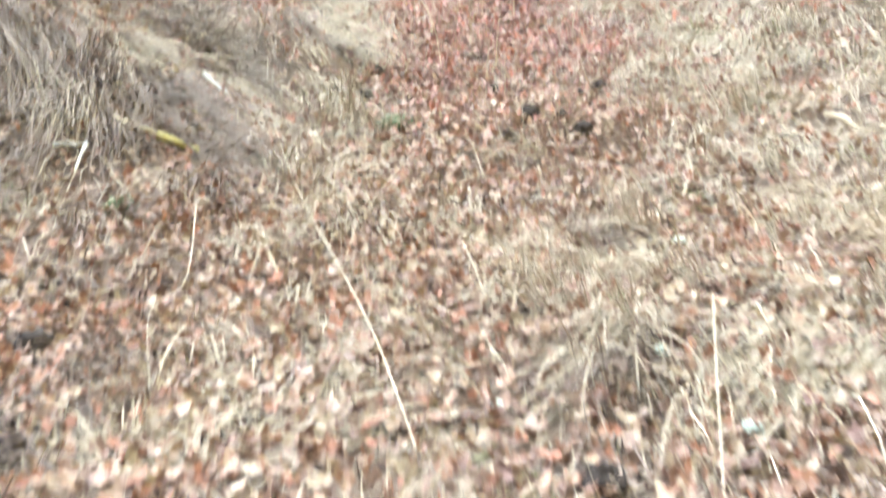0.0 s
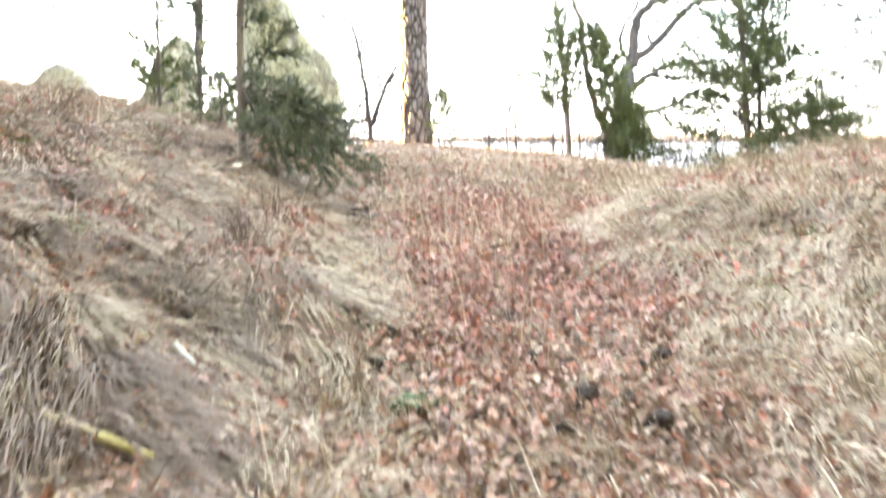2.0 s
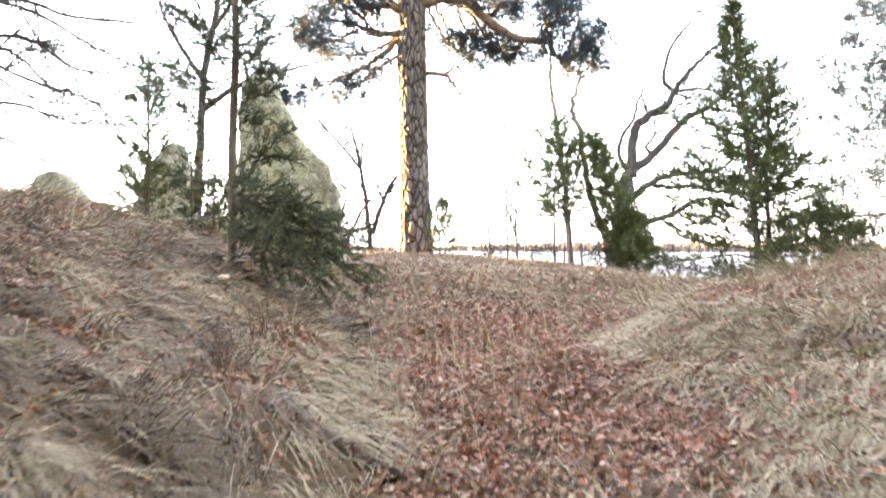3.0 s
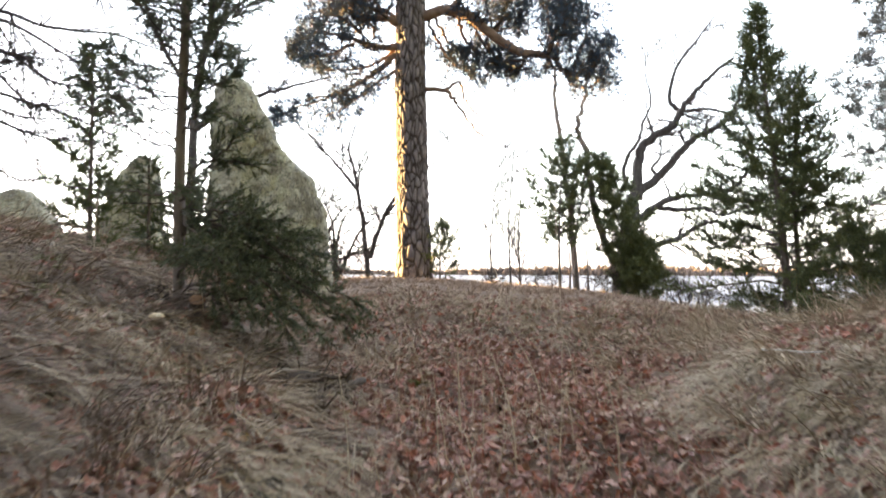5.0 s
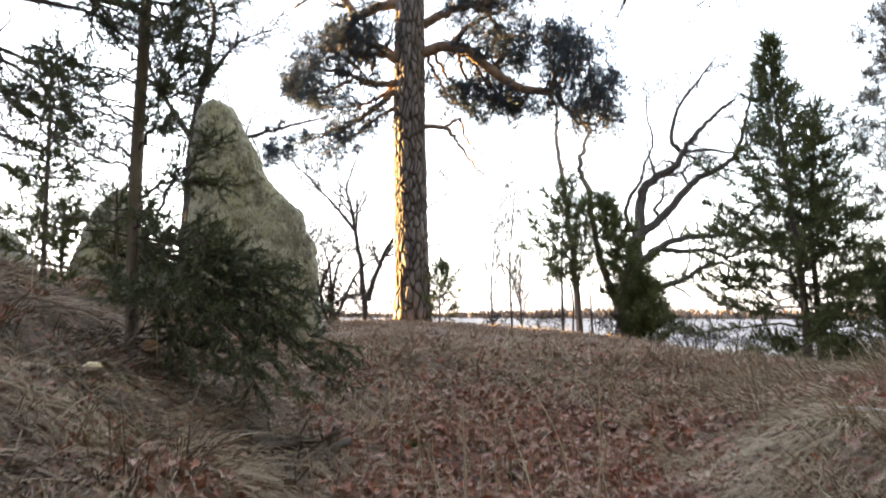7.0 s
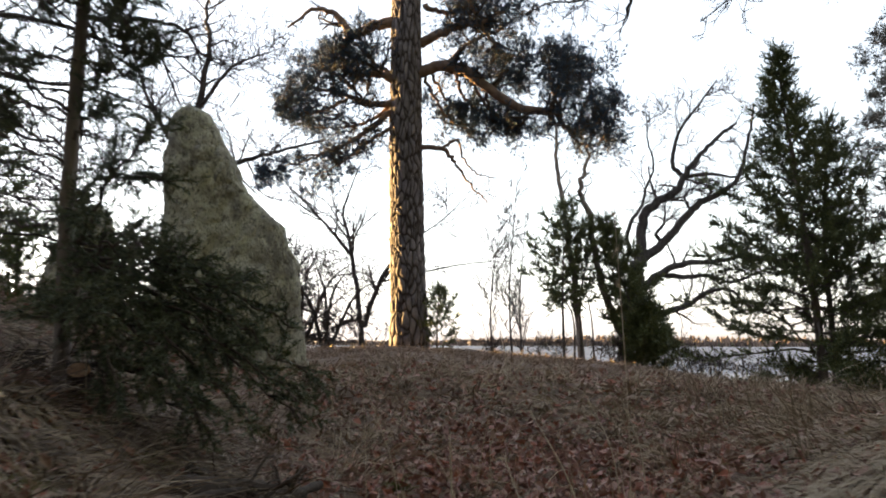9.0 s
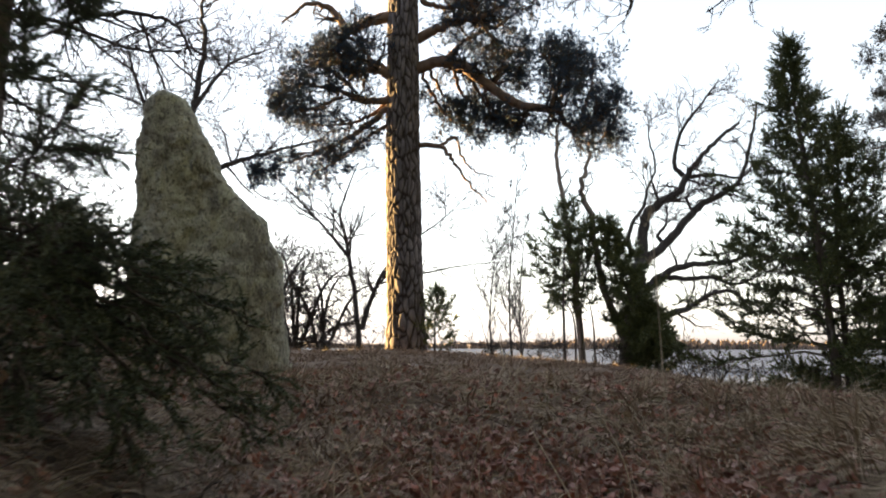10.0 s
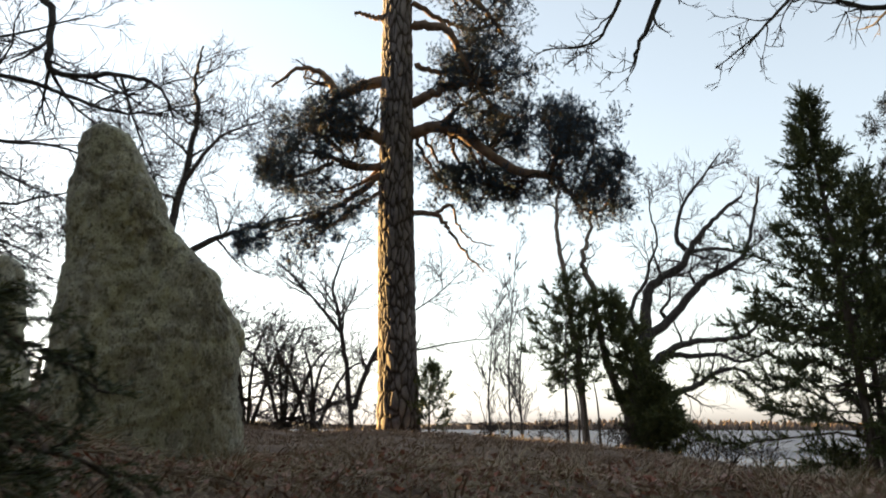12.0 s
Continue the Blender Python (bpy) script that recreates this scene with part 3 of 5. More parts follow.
    # dead limbs
    pine_limb(tree, [(-1.3, 28, 9.85), (-1.97, 27.9, 9.66), (-2.54, 27.8, 9.35), (-2.75, 27.8, 9.7), (-3.13, 27.8, 10.04), (-3.57, 27.7, 10.04), (-4.2, 27.7, 9.57)], 0.16, 0.03, dict(dead, length=1.2, count=(0, 12, 5, 3), start=0.2), True, "bare dead limb")
    pine_limb(tree, [(-2.54, 27.8, 9.35), (-2.7, 27.7, 8.9), (-2.6, 27.7, 8.3), (-2.1, 27.7, 8.1)], 0.1, 0.04, dict(dead, length=1.2, count=(0, 9, 5, 3), start=0.2), True, "bare dead limb")
    pine_limb(tree, [(-0.75, 28, 6.4), (-0.08, 27.9, 6.3), (0.2, 27.8, 6.0), (0.34, 27.8, 5.77), (0.75, 27.7, 5.2), (1.14, 27.7, 4.85)], 0.075, 0.015, dict(dead, length=0.4, count=(0, 4, 2)), True, "bare dead limb")
    pine_limb(tree, [(-0.1, 27.9, 6.3), (0.28, 27.9, 6.55), (0.45, 27.8, 6.1), (0.75, 27.8, 5.7), (1.31, 27.7, 5.48)], 0.05, 0.012, dict(dead, length=0.4, count=(0, 4, 2)), True, "bare dead limb")
    pine_limb(tree, [(-1.3, 28, 11.5), (-1.7, 27.9, 11.55), (-2.15, 27.8, 11.6)], 0.08, 0.04, dict(dead, length=0.3, count=(0, 1)), True, "broken stub")
    # left crown
    pine_limb(tree, [(-1.3, 28, 8.1), (-1.7, 27.8, 8.3), (-2.37, 27.7, 8.3), (-2.82, 27.6, 8.8)], 0.12, 0.04, dict(spec, length=1.56))
    pine_limb(tree, [(-1.3, 28, 7.6), (-1.92, 27.8, 7.5), (-2.7, 27.7, 7.7), (-3.6, 27.6, 7.9)], 0.11, 0.03, dict(spec, length=1.62))
    pine_limb(tree, [(-1.3, 28, 7.5), (-1.92, 27.8, 6.91), (-2.47, 27.7, 6.47), (-3.0, 27.7, 6.2), (-3.9, 27.6, 6.0)], 0.1, 0.02, dict(spec, length=1.30, count=(0, 13, 8, 5), lift=(0, -0.05, -0.03, 0)))
    pine_limb(tree, [(-2.4, 27.7, 7.9), (-3.1, 27.5, 8.3), (-3.8, 27.4, 8.4)], 0.06, 0.02, dict(spec, length=1.30))
    pine_limb(tree, [(-2.6, 27.7, 7.6), (-3.4, 27.6, 7.2), (-4.1, 27.5, 7.2)], 0.05, 0.02, dict(spec, length=1.17))
    pine_limb(tree, [(-1.3, 28, 7.0), (-2.0, 27.8, 6.5), (-2.8, 27.6, 5.8), (-3.4, 27.5, 5.5)], 0.06, 0.015, dict(spec, length=1.1, count=(0, 13, 8, 5), lift=(0, -0.05, -0.02, 0)))
    pine_limb(tree, [(-1.7, 27.8, 8.3), (-2.3, 27.5, 9.0), (-2.9, 27.4, 9.2)], 0.05, 0.02, dict(spec, length=1.2, count=(0, 13, 8, 5)))
    pine_limb(tree, [(-1.3, 28, 8.3), (-1.9, 28.3, 8.7), (-2.6, 28.4, 8.8), (-3.3, 28.4, 8.7)], 0.07, 0.02, dict(spec, length=1.5))
    pine_limb(tree, [(-1.3, 28, 7.7), (-2.0, 28.3, 7.2), (-2.8, 28.4, 7.0), (-3.6, 28.4, 7.0)], 0.06, 0.02, dict(spec, length=1.5))
    pine_limb(tree, [(-3.6, 27.6, 7.9), (-4.0, 27.6, 7.7), (-4.3, 27.6, 7.5)], 0.04, 0.015, dict(spec, length=1.2))
    pine_limb(tree, [(-3.0, 27.7, 6.2), (-3.7, 27.6, 5.9), (-4.3, 27.5, 5.7), (-4.7, 27.5, 5.4)], 0.04, 0.012, dict(spec, length=0.9, count=(0, 13, 8, 5)))
    # the top of the crown, over the view
    for k in range(7):
        a = 2.4 * k
        e = np.array([math.cos(a), math.sin(a), 0]) * rng.uniform(1.8, 2.8)
        b = np.array([-1.0, 28.1, 13.6 + 0.45 * k])
        pine_limb(tree, [b, b + e * 0.5 + np.array([0, 0, 0.3]), b + e + np.array([0, 0, 0.5])], 0.1, 0.03, dict(spec, count=(0, 8, 5, 4)))


big_pine()


def foliage_crown(tree, stem, profile, n, lift, finger, needle, gap, open_below=0.05, side=(0, 0), dense=1.0, mat=None, curl=0.12):
    """Branches up a stem, each with fingers of short needles. profile: (share of the height, reach); side: a lean of the reach to one way."""
    wood, P, D = [], [], []
    m = 7
    last = len(stem) - 1
    fs, rs = np.array(profile).T
    turn = rng.uniform(0, 6.28)
    for k in range(n):
        f = open_below + (1 - open_below) * ((k + rng.random()) / n) ** 0.85
        i = min(int(f * last), last - 1)
        turn += 2.4 + rng.normal(0, 0.35)
        out = np.array([math.cos(turn), math.sin(turn), 0.0])
        L = float(np.interp(f, fs, rs)) * rng.choice([0.45, 0.75, 0.95, 1.12]) * (1 + out[0] * side[0] + out[1] * side[1])
        up = lift[0] + (lift[1] - lift[0]) * f + rng.normal(0, 0.12)
        s = np.linspace(0, 1, m + 1)[:, None]
        pts = stem[i] + out * L * s + np.array([0, 0, 1.0]) * (up * L * s + curl * L * s ** 2)
        pts[1:] += np.cumsum(rng.normal(size=(m, 3)) * 0.035 * L, 0)
        wood.append((pts, np.linspace(0.005 + 0.009 * L, 0.002, m + 1), 2))
        c = int((3 + 6.5 * L / finger) * dense)
        t = 0.22 + 0.78 * rng.random(c) ** 0.75
        j = np.minimum((t * m).astype(int), m - 1)
        at = pts[j] + (pts[j + 1] - pts[j]) * (t * m - j)[:, None]
        w = unit(unit(pts[j + 1] - pts[j]) * 0.8 + rng.normal(size=(c, 3)) * 0.55 + np.array([0, 0, 0.12]))
        ln = finger * rng.uniform(0.45, 1.15, c) * (1.2 - 0.55 * t)
        q = max(4, int(finger / gap))
        g = np.linspace(0.05, 1, q)
        bend = np.array([0, 0, 0.18])
        P.append((at[:, None] + w[:, None] * (ln[:, None] * g)[..., None] + bend * (ln[:, None] * g ** 2)[..., None]).reshape(-1, 3))
        D.append(np.repeat(w, q, 0))
    part("branchwork", tubes(wood, (5, 4, 3)), M_JUNIPER_BARK, tree, kind="stuff")
    part("needles", [slivers(np.concatenate(P), np.concatenate(D), 3, needle[0], needle[1], 0.6)], mat or M_JUNIPER, tree, kind="stuff")


def juniper(base, label, stems, group=""):
    """A juniper of one or more stems. stems: (points, radius at the foot, what foliage_crown takes, or None for a bare stem)."""
    tree = thing("juniper_tree", base, label, "tree", group)
    for points, r, crown in stems:
        stem = curve_points(points, 40)
        stem[2:-1] += np.cumsum(rng.normal(size=(37, 3)) * 0.04 * r, 0)
        part("trunk", [tube(stem, np.linspace(r, 0.008, 40), 9)], M_JUNIPER_BARK, tree, smooth=True)
        if crown:
            foliage_crown(tree, stem, **crown)
    return tree


def juniper_bush(x, y, height, reach, label, n=34, finger=0.13, needle=(0.03, 0.011), gap=0.014, lean=(0, 0), mat=None):
    z = gz(x, y)
    juniper((x, y, z), label, [([(x, y, z - 0.1), (x + lean[0] * 0.5, y, z + height * 0.5), (x + lean[0], y + lean[1], z + height)], 0.022,
                               dict(profile=[(0, reach * 0.8), (0.3, reach), (0.65, reach * 0.6), (1, 0.06)], n=n, lift=(0.1, 0.7), finger=finger, needle=needle, gap=gap, open_below=0.03, mat=mat))])


def gz(x, y):
    return float(ground_z(x, y))


def near_juniper():
    """Thin-stemmed juniper beside the hollow: bare stem, tufted top, a low skirt of sprays towards the hollow."""
    base = np.array([-1.81, 8.6, gz(-1.81, 8.6)])
    tree = thing("juniper_tree", base, "spindly juniper with a bare stem and low green sprays", "tree")
    stem = curve_points([base - np.array([0, 0, 0.1]), (-1.82, 8.6, 1.9), (-1.8, 8.62, 2.9), (-1.84, 8.65, 3.7), (-1.82, 8.7, 4.5)], 50)
    part("trunk", [tube(stem, np.interp(np.linspace(0, 1, 50), [0, 0.06, 0.5, 1], [0.055, 0.038, 0.03, 0.009]), 12)], M_JUNIPER_STEM, tree, "grey bare stem", True)

    def spray(points, r, twig, gap, n_twig, start=0.25):
        pts = curve_points(points, 18)
        pts[1:] += rng.normal(size=(17, 3)) * 0.012
        out = [(pts, np.linspace(r, 0.003, 18), 1)]
        P, D = [], []
        n_twig = int(n_twig * 1.05)
        for t in start + (1 - start) * np.linspace(0, 1, n_twig) ** 0.75:
            i = min(int(t * 17), 16)
            w = unit(unit(pts[i + 1] - pts[i]) + rng.normal(size=3) * np.array([0.5, 0.5, 0.28]))
            L = twig * rng.uniform(0.5, 1.2) * (1.2 - 0.5 * t)
            tw = np.array([pts[i] + w * L * s + np.array([0, 0, 0.12 * L * s * s]) for s in np.linspace(0, 1, 6)])
            out.append((tw, np.linspace(0.0035, 0.0012, 6), 2))
            for s in np.linspace(0.2, 1, max(3, int(L / gap))):
                c = tw[0] + (tw[-1] - tw[0]) * s
                w2 = unit(w + rng.normal(size=3) * 0.5)
                l2 = rng.uniform(0.03, 0.07)
                g = np.linspace(0, 1, 6)[:, None]
                P.append(c + w2 * l2 * g)
                D.append(np.repeat(w2[None], 6, 0))
        ob = part("branch", tubes(out, (6, 5, 4)), M_JUNIPER_BARK, tree, smooth=True)
        part("needles", [slivers(np.concatenate(P), np.concatenate(D), 4, 0.021, 0.0055, 0.6)], M_JUNIPER_NEAR, ob, kind="stuff")

    # low sprays towards the hollow
    for k in range(10):
        f = (k / 9) ** 1.4
        z0 = base[2] + 0.12 + 0.95 * f * rng.uniform(0.8, 1.1)
        a = radians(rng.uniform(-75, 35))
        L = rng.uniform(0.8, 1.15) * (1 - 0.58 * f)
        d = np.array([math.cos(a), math.sin(a), 0])
        s = np.array([base[0], base[1], z0])
        up = rng.uniform(0.0, 0.3) + 0.12 * f
        floor_z = max(gz(*(s + d * L)[:2]), 0.4) + 0.2
        e = s + d * L + np.array([0, 0, up * L - 0.12])
        e[2] = max(e[2], floor_z)
        spray([s, s + d * L * 0.5 + np.array([0, 0, up * L * 0.6]), e], 0.011, 0.19, 0.016, 16)
    for e in ((-0.72, 8.35, 0.88), (-0.85, 8.3, 1.2), (-1.05, 8.35, 1.4), (-1.2, 8.4, 0.85), (-1.3, 8.3, 2.1)):
        spray([stem[8], (np.array(stem[8]) + np.array(e)) / 2 + np.array([0, 0, 0.08]), e], 0.012, 0.2, 0.017, 20)
    for e in ((-0.66, 8.5, 1.02), (-0.95, 8.6, 1.05), (-1.0, 8.5, 1.45), (-0.8, 8.7, 1.25), (-1.1, 8.3, 1.0), (-1.45, 8.2, 0.95), (-1.0, 7.95, 0.88), (-1.3, 7.9, 0.98), (-0.85, 8.1, 0.84), (-1.15, 8.0, 1.08), (-0.7, 8.25, 0.95)):
        spray([stem[9], (np.array(stem[9]) + np.array(e)) / 2 + np.array([0, 0, 0.05]), e], 0.01, 0.2, 0.017, 20)
    # few behind, towards the mound
    for k in range(3):
        a = radians(rng.uniform(110, 250))
        L = rng.uniform(0.35, 0.7)
        s = stem[10 + k * 3]
        d = np.array([math.cos(a), math.sin(a), rng.uniform(0.0, 0.4)])
        spray([s, s + d * L * 0.5, s + d * L], 0.008, 0.13, 0.018, 10)
    # tufted top: long bare branches with the green at their ends
    for k in range(25):
        f = (k + rng.uniform(0, 1)) / 25
        i = int(19 + f * 29)
        a = 2.4 * k + rng.normal(0, 0.4)
        L = rng.choice([0.3, 0.5, 0.75]) * rng.uniform(0.8, 1.2) * (1.1 - 0.6 * f)
        d = np.array([math.cos(a), math.sin(a), rng.uniform(0.0, 0.45)])
        tip = stem[i] + d * L + np.array([0, 0, 0.08])
        spray([stem[i], stem[i] + d * L * 0.5 + np.array([0, 0, -0.04]), tip], 0.008, 0.17, 0.017, 15)
    for e in ((-2.33, 8.6, 2.65), (-2.14, 8.5, 2.5), (-2.02, 8.6, 2.8), (-1.59, 8.6, 2.78), (-1.53, 8.5, 2.66), (-1.43, 8.6, 2.53), (-1.62, 8.5, 2.42), (-2.25, 8.7, 2.3), (-2.5, 8.6, 2.45), (-2.1, 8.4, 2.95), (-1.55, 8.7, 3.0)):
        i = int(np.argmin(abs(stem[:, 2] - (e[2] - 0.22))))
        spray([stem[i], (stem[i] + np.array(e)) / 2 + np.array([0, 0, -0.03]), e], 0.008, 0.15, 0.015, 18, 0.5)
    # thin dead side branches on the stem
    for k in range(9):
        i = 9 + 2 * k
        a = rng.uniform(0, 2 * math.pi)
        out = []
        grow(stem[i], (math.cos(a), math.sin(a), 0.25), rng.uniform(0.3, 0.6), 0.006, 0, out, dict(steps=(8, 5), wobble=(0.2, 0.3), lift=(0.02, 0), count=(0, 3), ratio=0.5, angle=(30, 60), least=0.002))
        part("dead_branch", tubes(out, (5, 4)), M_TWIG, tree)


near_juniper()


def cut_stump():
    """A sawn stump leaning out beside the juniper's foot."""
    x, y = -1.66, 8.42
    z = gz(x, y)
    ob = thing("tree_stump", (x, y, z), "small sawn juniper stump at the foot of the bank", "stump")
    p = curve_points([(x, y, z - 0.08), (x + 0.01, y - 0.03, z + 0.06), (x + 0.03, y - 0.09, z + 0.15)], 10)
    v, q = tube(p, np.linspace(0.06, 0.045, 10) * rng.uniform(0.93, 1.07, 10), 14)
    part("bark", [(v, q)], M_JUNIPER_BARK, ob, smooth=True)
    end = v[-14:]
    part("cut_face", [(np.vstack([end.mean(0) + unit(p[-1] - p[-2]) * 0.003, end]), np.array([[0, 1 + i, 1 + (i + 1) % 14] for i in range(14)]))], M_CUT, ob, "weathered orange-brown cut face")


cut_stump()


def dead_brush():
    """Thin dead grey twigs round the juniper's foot."""
    out = []
    for k in range(46):
        a = rng.uniform(0, 6.28)
        x, y = -1.81 + 0.05 * math.cos(a), 8.55 + 0.05 * math.sin(a)
        grow((x, y, gz(x, y) + rng.uniform(0.02, 0.2)), (math.cos(a), math.sin(a), rng.uniform(-0.25, 0.5)), rng.uniform(0.15, 0.45), 0.0035, 0, out, dict(steps=(7, 5), wobble=(0.15, 0.25), lift=(-0.04, -0.02), count=(0, 3), ratio=0.5, angle=(25, 60), least=0.0018))
    tagged(new("dead_brush", mesh_of("dead_brush", tubes(out, (5, 4)), M_ROT)), "thin dead grey twigs round the foot of the juniper", "twigs", kind="stuff")


dead_brush()
juniper_bush(-3.0, 10.2, 1.75, 0.34, "small thin juniper on the mound", n=36, finger=0.13)
juniper_bush(-2.85, 11.2, 0.9, 0.26, "dark juniper bush before the smaller stone", n=20, finger=0.14, mat=M_JUNIPER_NEAR)
juniper_bush(-3.6, 11.9, 0.75, 0.5, "low juniper bush beside the smaller stone", n=26)
juniper_bush(-2.7, 11.5, 0.6, 0.45, "low juniper bush at the foot of the stones", n=26)


def bank_junipers():
    """The pointed junipers on the edge of the bank, and the bushes beside them."""
    y, z = 19.3, gz(6.1, 19.3)
    near = dict(finger=0.3, needle=(0.055, 0.02), gap=0.03)
    juniper((6.14, y, z), "tall pointed dark green juniper above the lake", [
        ([(6.14, y, z - 0.2), (6.1, y, 1.1), (5.99, y, 2.3), (5.87, y, 3.2), (5.72, y, 4.45), (5.6, y, 5.4), (5.55, y, 6.15)], 0.085,
         dict(near, profile=[(0, 1.4), (0.12, 1.75), (0.25, 1.7), (0.42, 1.4), (0.56, 1.05), (0.68, 0.68), (0.78, 0.4), (0.86, 0.2), (0.93, 0.13), (1, 0.05)], n=205, lift=(-0.1, 0.4), open_below=0.0, dense=1.25, side=(-0.12, 0)))])
    juniper((6.5, y + 0.35, z), "dark green juniper with a reddish stem beside the tall one", [
        ([(6.52, y + 0.35, z - 0.2), (6.42, y + 0.35, 1.7), (6.36, y + 0.35, 2.9), (6.44, y + 0.35, 4.1), (6.48, y + 0.35, 5.05)], 0.065,
         dict(near, profile=[(0, 0.8), (0.3, 0.85), (0.55, 0.68), (0.75, 0.42), (0.9, 0.2), (1, 0.05)], n=100, lift=(0.0, 0.5), open_below=0.02, dense=1.1, side=(0.15, 0)))])
    x = 7.45
    z = gz(x, y)
    juniper((x, y, z), "broad juniper at the edge of the bank", [
        ([(x, y, z - 0.2), (x + 0.05, y, z + 1.0), (x - 0.05, y, z + 2.0)], 0.05, dict(near, profile=[(0, 0.8), (0.35, 0.9), (0.7, 0.55), (1, 0.08)], n=60, lift=(0.05, 0.6), open_below=0.02, dense=1.2)),
        ([(x + 0.3, y, z - 0.2), (x + 0.55, y + 0.1, z + 0.8), (x + 0.7, y + 0.2, z + 1.6)], 0.045, dict(near, profile=[(0, 0.7), (0.4, 0.8), (1, 0.08)], n=40, lift=(0.25, 0.9), open_below=0.05))])


def shore_junipers():
    """The ragged juniper on bare stems and the dense bush that leans against it."""
    y, z = 36.0, gz(5.0, 36.0)
    far = dict(finger=0.4, needle=(0.085, 0.034), gap=0.048)
    juniper((4.4, y, z), "thin juniper with a ragged crown on bare stems", [
        ([(4.25, y, z - 0.2), (4.2, y, 2.4), (4.25, y, 4.4), (4.36, y, 6.2)], 0.06, dict(far, profile=[(0.3, 1.0), (0.5, 1.25), (0.72, 1.15), (0.88, 0.7), (1, 0.15)], n=68, lift=(-0.15, 0.5), open_below=0.32, dense=1.05)),
        ([(4.9, y + 0.3, z - 0.2), (4.85, y + 0.3, 2.6), (5.1, y + 0.3, 4.2), (5.2, y + 0.3, 5.6)], 0.06, dict(far, profile=[(0.3, 0.8), (0.6, 0.95), (0.85, 0.6), (1, 0.12)], n=40, lift=(0.1, 0.7), open_below=0.42)),
        ([(4.56, y - 0.2, z - 0.2), (4.5, y - 0.2, 2.2), (3.7, y - 0.2, 3.3)], 0.045, dict(far, profile=[(0.4, 0.5), (0.8, 0.6), (1, 0.2)], n=16, lift=(0.1, 0.4), open_below=0.45)),
        ([(5.3, y, z - 0.2), (5.2, y, 2.0), (4.9, y, 3.6)], 0.045, None)])
    juniper((7.0, y - 0.4, z), "dense green juniper bush leaning over", [
        ([(6.95, y - 0.4, z - 0.2), (6.7, y - 0.4, 1.9), (6.15, y - 0.4, 3.6), (5.6, y - 0.4, 5.5)], 0.08, dict(far, profile=[(0, 1.1), (0.25, 1.1), (0.5, 0.85), (0.75, 0.6), (1, 0.12)], n=150, lift=(0.3, 0.8), open_below=0.0, dense=1.5)),
        ([(7.3, y - 0.5, z - 0.2), (7.25, y - 0.5, 1.2), (7.0, y - 0.5, 2.5)], 0.06, dict(far, profile=[(0, 0.9), (0.4, 0.8), (1, 0.15)], n=80, lift=(0.4, 0.9), open_below=0.0, dense=1.5))])
    x, y = -0.2, 27.72
    z = gz(x, y)
    juniper((x, y, z), "small young juniper behind the pine", [([(x, y, z - 0.1), (x, y, z + 0.8), (x + 0.08, y, z + 1.6)], 0.03, dict(profile=[(0, 0.5), (0.4, 0.5), (1, 0.05)], n=40, lift=(0.5, 1.1), finger=0.26, needle=(0.07, 0.024), gap=0.04))])


bank_junipers()
shore_junipers()


def bare_tree(name, base, stems, spec, label, category="tree", twigs=M_TWIG, bark=M_OAK_BARK, limbs=()):
    """A leafless tree. stems, limbs: (points, thick end, thin end)."""
    tree = thing(name, base, label, category)
    for k, (points, r0, r1) in enumerate((*stems, *limbs)):
        n = max(14, 5 * len(points))
        pts = curve_points(points, n)
        pts[1:-1] += rng.normal(size=(n - 2, 3)) * r0 * spec.get("kink", 0.12)
        radii = np.linspace(r0, r1, n)
        out = []
        sprout(pts, radii, spec["length"] * (1 if k >= len(stems) else spec.get("stem_share", 1)), 1, out, spec, spec.get("start", 0.3))
        main = part("trunk" if k < len(stems) else "limb", [tube(pts, radii, 12)], bark, tree, smooth=True)
        if out:
            part("twigwork", tubes(out, (8, 6, 4, 3, 3)), twigs, main, kind="stuff")
    return tree


OAK = dict(kink=0.12, length=3.2, count=(0, 10, 6, 5, 3), steps=(8, 8, 6, 4, 3), wobble=(0.1, 0.16, 0.15, 0.15, 0.15), lift=(0, 0.03, 0.03, 0.03, 0.03), ratio=0.68, angle=(25, 65), thin=0.6, least=0.009, taper=0.3)
OAK_BASE = gz(9.5, 50)


def shore_limb(xz, r0, r1):
    return [(x, 50 - 0.12 * k, z) for k, (x, z) in enumerate(xz)], r0, r1


